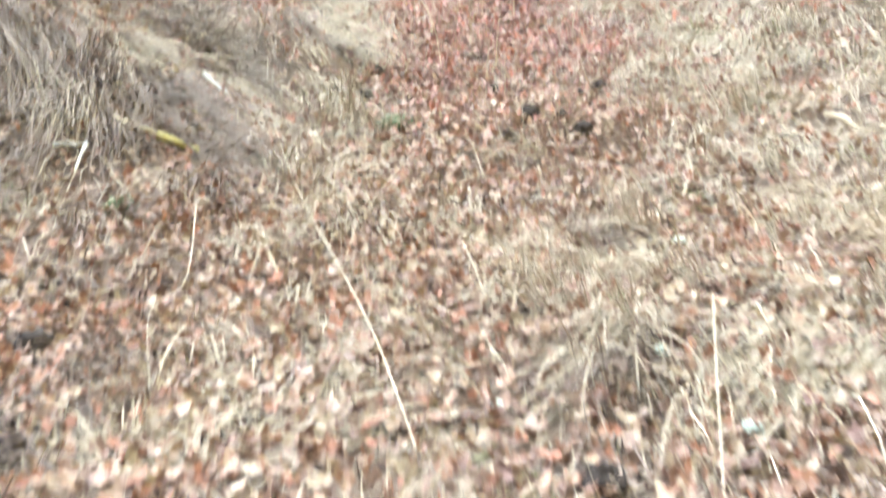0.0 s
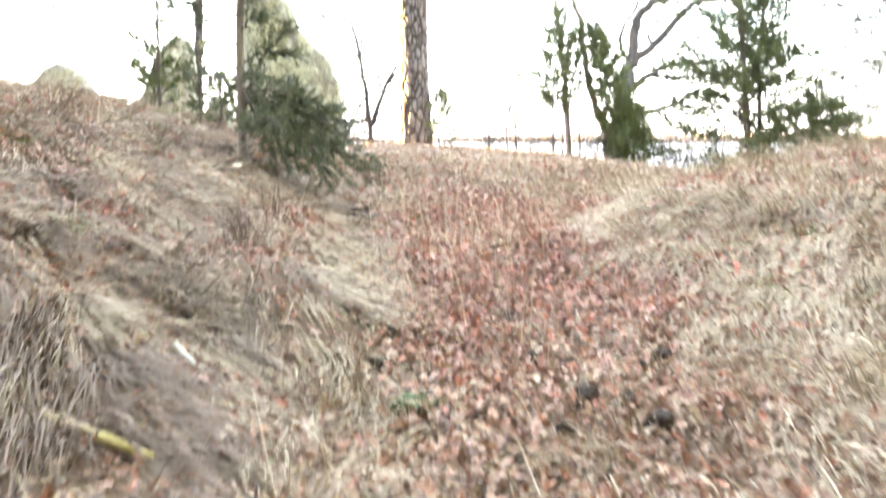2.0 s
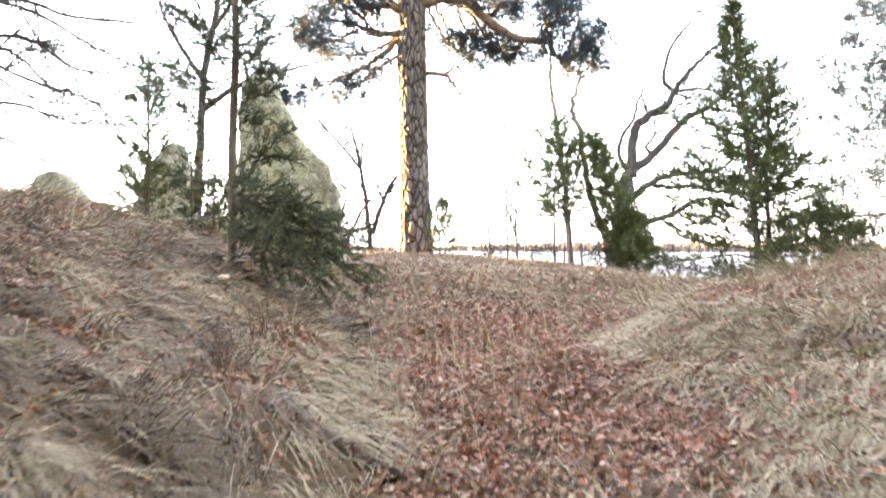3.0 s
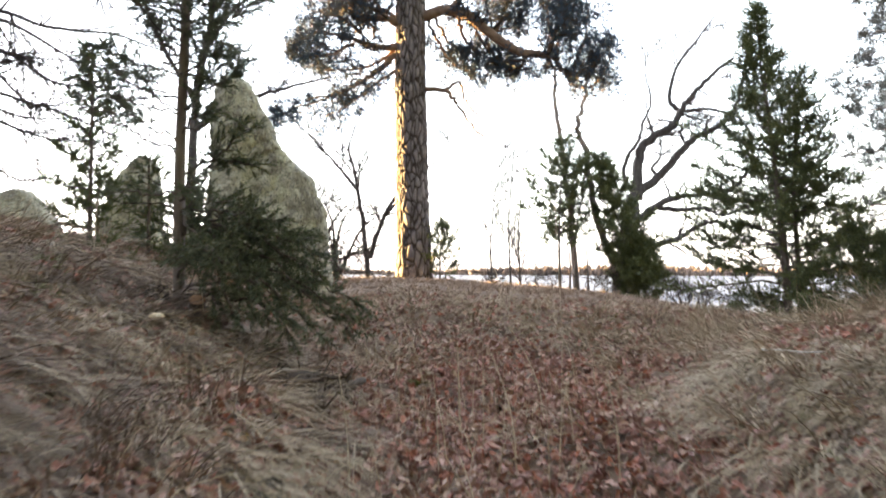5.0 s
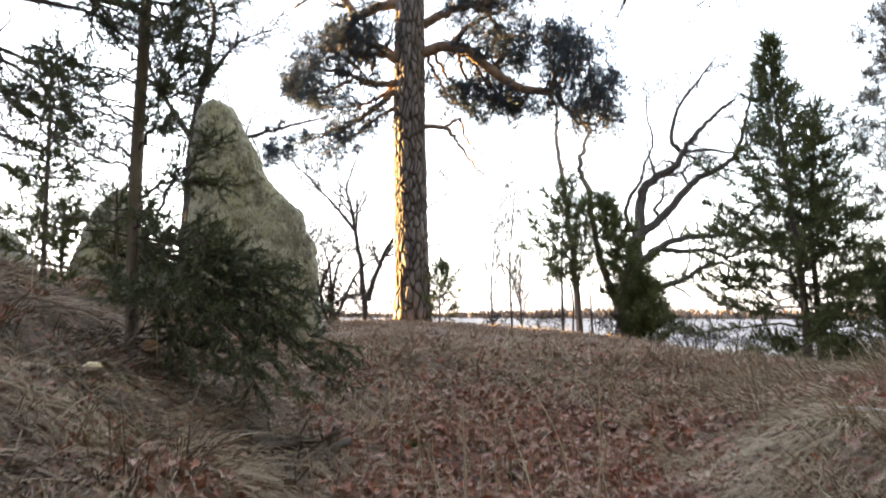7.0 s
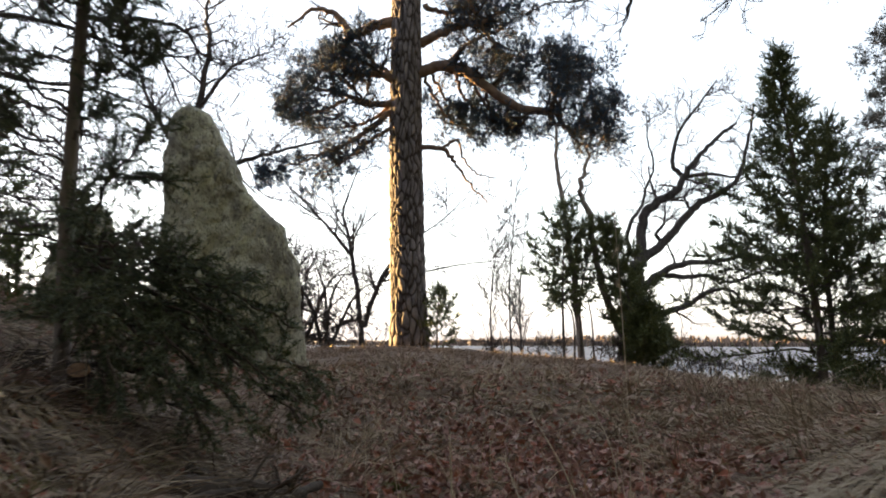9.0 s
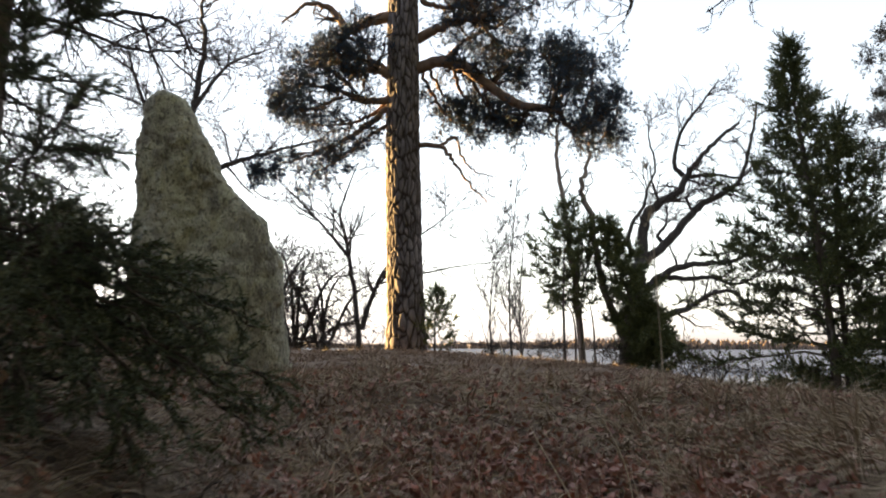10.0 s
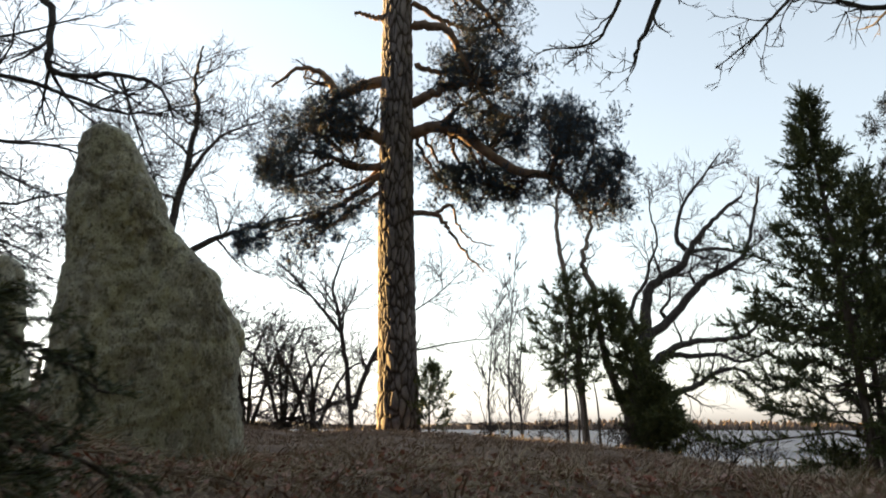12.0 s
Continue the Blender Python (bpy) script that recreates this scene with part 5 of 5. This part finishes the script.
field("dead_grass", 5200, 9, (-4.6, 4.6, 0.7, 12.5), 0.3, 0.0042, "matted straw-coloured dead grass on the banks", M_GRASS, lambda x, y: straw(x, y) * (1 - 0.6 * brown_share(x, y)))
field("dead_grass", 5000, 34, (-4.6, 4.6, 0.7, 12.5), 0.46, 0.0044, "combed-over locks of long straw-coloured grass on the banks", M_GRASS, lambda x, y: straw(x, y) * (1 - 0.7 * ease(y, 9, 11)) * clumped(x, y) * (1 - brown_share(x, y)), 0.35, 0.04, 0.13, 0.5)
field("dead_grass", 4400, 34, (-4.6, 4.6, 0.7, 12.5), 0.46, 0.0044, "locks of long brown grass on the bank, with its shade painted in", M_GRASS_BROWN, lambda x, y: straw(x, y) * (1 - 0.7 * ease(y, 9, 11)) * clumped(x + 3, y) * (0.15 + brown_share(x, y)), 0.35, 0.04, 0.14, 0.5)
field("dead_grass", 2300, 18, (-4.6, 4.6, 0.7, 9.5), 0.42, 0.0036, "stray pale blades standing out of the matted grass", M_STALK, lambda x, y: (0.55 * straw(x, y) + 0.1) * (1 - 0.7 * brown_share(x, y)), 0.5, 0.16, 0.35, 0.6)
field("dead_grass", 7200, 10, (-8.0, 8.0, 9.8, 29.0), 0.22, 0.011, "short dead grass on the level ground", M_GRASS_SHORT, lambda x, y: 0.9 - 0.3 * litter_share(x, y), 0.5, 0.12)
field("dead_grass", 3600, 5, (-16, 16, -10, 30), 0.32, 0.018, "thin dead grass all round the hollow", M_GRASS, lambda x, y: 1.0 - ((abs(x) < 1.2 + 0.5 * y) & (abs(x) < 4.4) & (y > 0.7) & (y < 28)), 0.5, 0.15)
field("dead_grass", 2400, 12, (-2.2, 3.6, 4.6, 13.0), 0.27, 0.006, "loose pale straw lying over the leaves", M_GRASS, lambda x, y: 0.08 + 0.6 * ease(y, 8.8, 10.4), 0.4, 0.1, 0.5, 0.6)
field("dry_straw", 130, 5, (-0.7, 1.1, 4.6, 9.2), 0.34, 0.0032, "fine pale straw standing thinly among the leaves", M_STALK, lambda x, y: 0.35 + 0.6 * (bumps(x, y, 0.5) > 0), 2.6, 0.06, 0.4, 0.3)
field("green_grass", 330, 18, (-4.0, 4.5, 1.5, 14.0), 0.15, 0.0045, "few green tufts in the dead grass", M_GREEN, lambda x, y: 0.25 + 0.7 * (bumps(x, y, 0.7) > 0.2), 0.8, 0.05)


def tussocks():
    """Thick bent-over tussocks along the edges of the hollow."""
    spots = [(1.15, 7.25, 1.3), (1.45, 7.6, 1.1), (0.95, 7.9, 1.0), (1.7, 6.4, 1.1), (1.55, 5.6, 1.0), (2.3, 6.9, 1.0), (1.35, 4.7, 0.8), (-1.35, 5.2, 1.1), (-1.75, 5.9, 1.2), (-1.2, 6.3, 1.0), (-2.2, 6.4, 1.2), (-1.0, 7.2, 0.9), (-1.6, 4.6, 1.0), (0.7, 2.6, 0.9), (0.85, 2.0, 1.0), (1.3, 3.0, 0.9), (-0.75, 1.75, 0.8), (-2.6, 7.6, 1.1), (2.7, 8.0, 1.0), (1.0, 9.4, 0.9)]
    for x0, y0, s in spots:
        n = 330
        g = downhill(np.array([x0]), np.array([y0]))[0] * 2.2
        a = rng.uniform(0, 6.28, n)
        r = np.abs(rng.normal(0, 0.07, n)) * s
        x, y = x0 + r * np.cos(a), y0 + r * np.sin(a)
        lean = np.stack([np.cos(a), np.sin(a)], -1) * 0.6 + g + rng.normal(size=(n, 2)) * 0.45
        V, q, t3 = blades(x, y, lean, 0.36 * s * rng.uniform(0.5, 1.15, n), 0.0036 * rng.uniform(0.6, 1.3, n), rng.uniform(0.5, 1.5, n), rng.uniform(0.5, 1.0, n))
        tagged(add_stuff("grass_tussock", V, q, t3, M_GRASS, "bent-over tussock of long dead grass", "tussock"), group="tussocks")


tussocks()


def green_tufts():
    for x0, y0, s in ((-2.2, 7.5, 1.1), (-1.4, 7.35, 0.9), (1.35, 7.65, 0.8), (2.0, 6.3, 1.0), (-2.45, 8.2, 1.2), (1.6, 5.6, 1.0), (-1.9, 5.3, 1.2), (0.55, 2.35, 0.7), (-2.6, 6.3, 1.0), (0.95, 3.3, 0.6), (2.9, 9.3, 0.9), (-0.35, 8.9, 0.6)):
        n = 130
        a, r = rng.uniform(0, 6.28, n), np.abs(rng.normal(0, 0.06, n)) * s
        x, y = x0 + r * np.cos(a), y0 + r * np.sin(a)
        V, q, t3 = blades(x, y, np.stack([np.cos(a), np.sin(a)], -1) * 0.5 + rng.normal(size=(n, 2)) * 0.3, 0.15 * s * rng.uniform(0.5, 1.2, n), 0.0042 * rng.uniform(0.6, 1.3, n), rng.uniform(0.6, 1.6, n), rng.uniform(0.1, 0.5, n))
        tagged(add_stuff("green_tuft", V, q, t3, M_GREEN, "small tuft of fresh yellow-green grass", "tuft"), group="green tufts")


green_tufts()


LOBED = ((0.0, 0.015, 0.04), (0.26, 0.2, 0.34), (0.46, 0.08, 0.2), (0.72, 0.24, 0.4), (1.0, 0.02, 0.1))
PLAIN = ((0.0, 0.02, 0.06), (0.5, 0.24, 0.42), (1.0, 0.02, 0.12))


def leaf_shape(P, yaw, tilt, roll, size, curl, outline):
    """Fallen leaves with a folded midrib, uneven edge and curled tip. outline: (place along the midrib, least and greatest half width)."""
    n = len(P)
    rows = []
    for a, lo, hi in outline:
        up = curl * (a - 0.5) ** 2 * 1.3
        for s in (-1, 0, 1):
            h = rng.uniform(lo, hi, n)
            rows.append(np.stack([a - 0.5 + rng.normal(0, 0.06, n) * abs(s), s * h, up + abs(s) * h * (0.2 + 0.6 * curl) + rng.normal(0, 0.045, n)], -1))
    V = np.stack(rows, 1) * size[:, None, None]
    for ang, (i, j) in ((roll, (1, 2)), (tilt, (0, 2)), (yaw, (0, 1))):
        c, s = np.cos(ang)[:, None], np.sin(ang)[:, None]
        u, w = V[..., i].copy(), V[..., j].copy()
        V[..., i], V[..., j] = c * u - s * w, s * u + c * w
    V = V + P[:, None]
    f = []
    for r in range(len(outline) - 1):
        for s in range(2):
            k = r * 3 + s
            f.append([k, k + 1, k + 4, k + 3])
    return V, np.array(f)


def leaf_field():
    n = 160000
    x, y = rng.uniform(-4.6, 4.6, n), 0.8 + 12.5 * rng.random(n) ** 1.15
    ok = (rng.random(n) < np.maximum(litter_share(x, y), 0.1 + 0.26 * (x < -0.8) * (y < 7.5) + 0.05 * ease(y, 6.5, 9) + 0.1 * (x > 1.0))) & (abs(x) < 1.2 + 0.5 * y)
    x, y = x[ok], y[ok]
    red = rng.random(len(y)) < ease(y, 3.8, 6.6)
    made = []
    for rows, outline, mat, label in ((~red, LOBED, M_LEAF, "tan and brown fallen leaves among the dead grass"), (red & (y < 7), LOBED, M_LEAF_RED, "reddish brown fallen leaves filling the hollow"), (red & (y >= 7), PLAIN, M_LEAF_RED, "reddish brown fallen leaves thinning out on the rise")):
        px, py = x[rows], y[rows]
        n = len(px)
        P = np.stack([px, py, ground_z(px, py) + rng.uniform(0.01, 0.06, n)], -1)
        V, f = leaf_shape(P, rng.uniform(0, 6.28, n), rng.normal(0, 0.65, n), rng.normal(0, 0.65, n), rng.uniform(0.03, 0.068, n), rng.uniform(-0.2, 0.9, n), outline)
        made.append(new("leaf_litter", mesh_of("leaf_litter", [(V.reshape(-1, 3), (f[None] + (np.arange(n) * 3 * len(outline))[:, None, None]).reshape(-1, 4))], mat)))
        tagged(made[-1], label, "leaf litter", kind="stuff")
    ob = made[0]
    # the nearest leaves, one by one
    shapes = []
    for k in range(8):
        V, f = leaf_shape(np.zeros((1, 3)), np.zeros(1), np.zeros(1), np.zeros(1), np.ones(1), np.array([rng.uniform(-0.1, 0.9)]), LOBED)
        shapes.append(mesh_of("leaf", [(V[0], f)], M_LEAF_ONE))
    for k in range(300):
        px, py = rng.normal(0.15, 0.75), rng.uniform(1.3, 6.5)
        leaf = new("leaf", shapes[k % 8])
        leaf.parent = ob
        s = rng.uniform(0.036, 0.068)
        leaf.matrix_basis = Matrix.LocRotScale((px, py, gz(px, py) + rng.uniform(0.035, 0.06)), Euler((rng.normal(0, 0.35), rng.normal(0, 0.35), rng.uniform(0, 6.28))), (s, s, s))


leaf_field()


def stalk(points, r, label="tall dry grass stalk standing in the hollow", ear=False):
    base = Vector(points[0])
    ob = thing("grass_stalk", base, label, "stalk", "dry stalks")
    pts = curve_points(points, 14)
    part("stem", [tube(pts, np.linspace(r, r * 0.4, 14), 5)], M_STALK, ob)
    if ear:
        P = np.repeat(pts[-3:], 6, 0) + rng.normal(size=(18, 3)) * 0.006
        part("ear", [slivers(P, np.repeat(np.diff(pts, axis=0)[-3:], 6, 0), 3, 0.022, 0.0022, 0.35)], M_STALK, ob, kind="stuff")


def stalks():
    for k in range(46):
        x, y = rng.normal(0.12, 0.38), rng.uniform(5.4, 8.8)
        if k > 30:
            x, y = rng.uniform(-2.5, 3.0), rng.uniform(3, 13)
        h = rng.uniform(0.25, 0.62)
        dx, dy = rng.normal(0, 0.12, 2)
        z = gz(x, y) - 0.02
        stalk([(x, y, z), (x + dx * 0.3, y + dy * 0.3, z + h * 0.55), (x + dx, y + dy, z + h)], rng.uniform(0.0024, 0.004), ear=k % 3 == 0)
    # fallen stalks lying across the leaves
    for k in range(34):
        x, y = rng.uniform(-1.8, 2.4), rng.uniform(1.6, 9.5)
        a, L = rng.uniform(0, 6.28), rng.uniform(0.2, 0.6)
        pts = [(x + math.cos(a) * L * t, y + math.sin(a) * L * t, gz(x + math.cos(a) * L * t, y + math.sin(a) * L * t) + 0.04 + 0.05 * math.sin(3 * t)) for t in (0, 0.35, 0.7, 1)]
        stalk(pts, rng.uniform(0.0018, 0.0032), "dry stalk lying across the leaves")


stalks()
stalk([(0.29, 6.8, gz(0.29, 6.8) - 0.02), (0.3, 6.8, 0.95), (0.27, 6.78, 1.5)], 0.0022, "very tall thin dry stalk beside the path", True)
stalk([(-0.1, 7.58, gz(-0.1, 7.58) - 0.02), (-0.11, 7.57, 0.65), (-0.12, 7.55, 0.9)], 0.0065, "thick pale broken stalk in the leaves")
stalk([(-0.06, 1.71, 0.06), (-0.17, 2.1, 0.12), (-0.3, 2.54, 0.12), (-0.62, 3.56, 0.12), (-0.85, 4.3, 0.28)], 0.0026, "long dry stalk lying across the leaves")
stalk([(-0.93, 3.19, 0.14), (-0.81, 2.58, 0.1), (-0.86, 2.37, 0.09), (-0.75, 1.99, 0.05)], 0.002, "long bent dry stalk among the leaves")
stalk([(0.76, 2.29, 0.18), (0.67, 1.91, 0.12), (0.57, 1.5, 0.09)], 0.0032, "long dry stalk lying across the leaves")


def stick(name, a, b, r, mat, label, kink=0.04, twig=0):
    base = Vector(a)
    ob = thing(name, base, label, "stick")
    a, b = np.array(a, float), np.array(b, float)
    pts = curve_points([a, a * 0.65 + b * 0.35 + rng.normal(size=3) * kink, a * 0.3 + b * 0.7 + rng.normal(size=3) * kink, b], 16)
    pts[:, 2] = np.maximum(pts[:, 2], ground_z(pts[:, 0], pts[:, 1]) + r * 0.5)
    v, q = tube(pts, np.linspace(r, r * 0.55, 16) * rng.uniform(0.85, 1.15, 16), 9)
    part("wood", [(v, q), (np.array([v[:9].mean(0), *v[:9]]), np.array([[0, 1 + (i + 1) % 9, 1 + i] for i in range(9)])), (np.array([v[-9:].mean(0), *v[-9:]]), np.array([[0, 1 + i, 1 + (i + 1) % 9] for i in range(9)]))], mat, ob, smooth=True)
    for _ in range(twig):
        out = []
        grow(pts[rng.integers(4, 14)], rng.normal(size=3) * np.array([1, 1, 0.4]) + np.array([0, 0, 0.15]), rng.uniform(0.12, 0.3), r * 0.4, 0, out, dict(steps=(7, 5), wobble=(0.25, 0.3), lift=(0, 0), count=(0, 3), ratio=0.5, angle=(30, 70), least=0.002))
        part("twig", tubes(out, (5, 4)), mat, ob)


def on(x, y, h=0.03):
    return (x, y, gz(x, y) + h)


stick("broken_branch", on(-1.45, 3.86, 0.06), on(-1.26, 3.83, 0.06), 0.024, M_PALE, "pale barkless broken branch on the bank", 0.004)
stick("broken_branch", on(-1.25, 3.83, 0.055), on(-1.07, 3.8, 0.05), 0.02, M_LICHEN, "broken branch end grown over with yellow lichen", 0.005)
stick("broken_branch", on(-1.64, 3.65, 0.05), on(-1.5, 3.67, 0.05), 0.011, M_BLEACHED, "short bleached stick on the bank", 0.003)
stick("broken_branch", on(-1.5, 3.66, 0.06), on(-1.5, 3.48, 0.05), 0.009, M_BLEACHED, "short bleached stick leaning on another", 0.003)
stick("broken_branch", on(-0.65, 2.99, 0.05), on(-0.53, 2.68, 0.05), 0.008, M_PALE, "short bleached stick among the leaves", 0.006)
stick("broken_branch", on(-1.23, 4.6, 0.06), on(-1.09, 4.51, 0.05), 0.015, M_BLEACHED, "bleached stick lying on the bank", 0.004)
stick("broken_branch", on(1.77, 4.08, 0.05), on(1.86, 3.8, 0.05), 0.016, M_PALE, "pale short branch in the grass", 0.01)
stick("broken_branch", on(1.45, 7.68, 0.07), on(1.66, 7.42, 0.07), 0.006, M_BLEACHED, "thin bleached twig in the grass", 0.008)
stick("dark_branch", on(-1.03, 7.71, 0.1), on(-0.72, 8.4, 0.12), 0.052, M_ROT, "dark rotten branch at the foot of the bank", 0.02, twig=6)
stick("dark_branch", on(-0.68, 8.67, 0.1), on(-0.98, 7.6, 0.1), 0.02, M_ROT, "dark thin branch at the foot of the bank", 0.03, twig=7)
stick("dark_branch", on(-1.1, 8.05, 0.08), on(-0.72, 8.3, 0.1), 0.017, M_ROT, "dark rotten stick across the branches at the foot of the bank", 0.03, twig=6)
stick("dark_branch", on(-0.78, 7.38, 0.08), on(-0.8, 8.05, 0.12), 0.022, M_ROT, "short dark rotten branch at the foot of the bank", 0.03, twig=5)
stick("dark_branch", on(0.95, 9.0, 0.04), on(1.4, 8.9, 0.04), 0.008, M_WOOD, "thin grey branch in the grass", 0.02, twig=2)
stick("dark_branch", on(3.2, 9.2, 0.05), on(3.9, 9.5, 0.05), 0.012, M_ROT, "thin dark branch on the bank", 0.03, twig=4)


def fallen_twigs():
    out = []
    for k in range(260):
        x, y = rng.uniform(-3.6, 3.8), rng.uniform(1.6, 12.5)
        a = rng.uniform(0, 6.28)
        grow((x, y, gz(x, y) + 0.03), (math.cos(a), math.sin(a), 0.08), rng.uniform(0.1, 0.4), rng.uniform(0.002, 0.005), 0, out, dict(steps=(6, 4), wobble=(0.15, 0.25), lift=(-0.01, 0), count=(0, 2), ratio=0.4, angle=(30, 60), least=0.0015))
    tagged(new("fallen_twigs", mesh_of("fallen_twigs", tubes(out, (5, 4)), M_ROT)), "dark fallen twigs scattered in the grass", "twigs", kind="stuff")


fallen_twigs()


def lump(name, x, y, size, mat, label, category, flat=0.5, seed=0.0):
    bm = bmesh.new()
    bmesh.ops.create_icosphere(bm, subdivisions=4, radius=1.0)
    for v in bm.verts:
        n = noise.fractal(v.co * 1.7 + Vector((seed, 0, 0)), 1.0, 2.0, 4)
        v.co *= 1 + 0.35 * n
        v.co = Vector((v.co.x * size[0], v.co.y * size[1], v.co.z * size[2]))
    me = bpy.data.meshes.new(name)
    bm.to_mesh(me)
    bm.free()
    me.materials.append(mat)
    me.polygons.foreach_set("use_smooth", [True] * len(me.polygons))
    ob = new(name, me)
    ob.location = (x, y, gz(x, y) + size[2] * 0.25)
    return tagged(ob, label, category)


for k, (x, y, s) in enumerate(((0.29, 5.26, 0.05), (0.46, 5.13, 0.055), (0.89, 5.09, 0.065), (0.45, 4.52, 0.07), (0.68, 4.24, 0.07), (0.62, 4.5, 0.05), (0.33, 4.26, 0.045), (0.75, 4.95, 0.05), (-0.44, 5.15, 0.05), (-0.63, 5.12, 0.045),
                               (-0.78, 6.16, 0.055), (-0.67, 6.14, 0.05), (-0.58, 5.98, 0.06), (-0.5, 5.78, 0.06), (-0.41, 5.51, 0.055), (-0.97, 1.69, 0.06), (0.34, 1.59, 0.06), (-1.15, 2.24, 0.06))):
    lump("soil_clod", x, y, (s * 0.85, s * 0.75, s * 0.7), M_CLOD, "dark clod of bare soil among the leaves", "soil", seed=k * 3.1).location.z += 0.03
for k, (x, y) in enumerate(((0.13, 1.91), (0.58, 2.07), (0.72, 1.78), (0.8, 2.83))):
    lump("lichen_tuft", x, y, (0.026, 0.018, 0.014), M_REINDEER, "pale grey-green lichen tuft among the leaves", "lichen", seed=k * 2.3).location.z += 0.045
lump("mossy_stone", -0.25, 4.7, (0.11, 0.08, 0.05), M_MOSS, "small stone with green moss among the leaves", "stone", seed=4)
lump("mossy_stone", -1.26, 3.3, (0.07, 0.06, 0.04), M_MOSS, "small mossy stone on the bank", "stone", seed=8)
lump("wood_chip", -1.66, 7.68, (0.036, 0.02, 0.016), M_CHIP, "pale orange chip of wood on the bank", "wood chip", seed=5)
bpy.data.objects["wood_chip"].location.z += 0.12
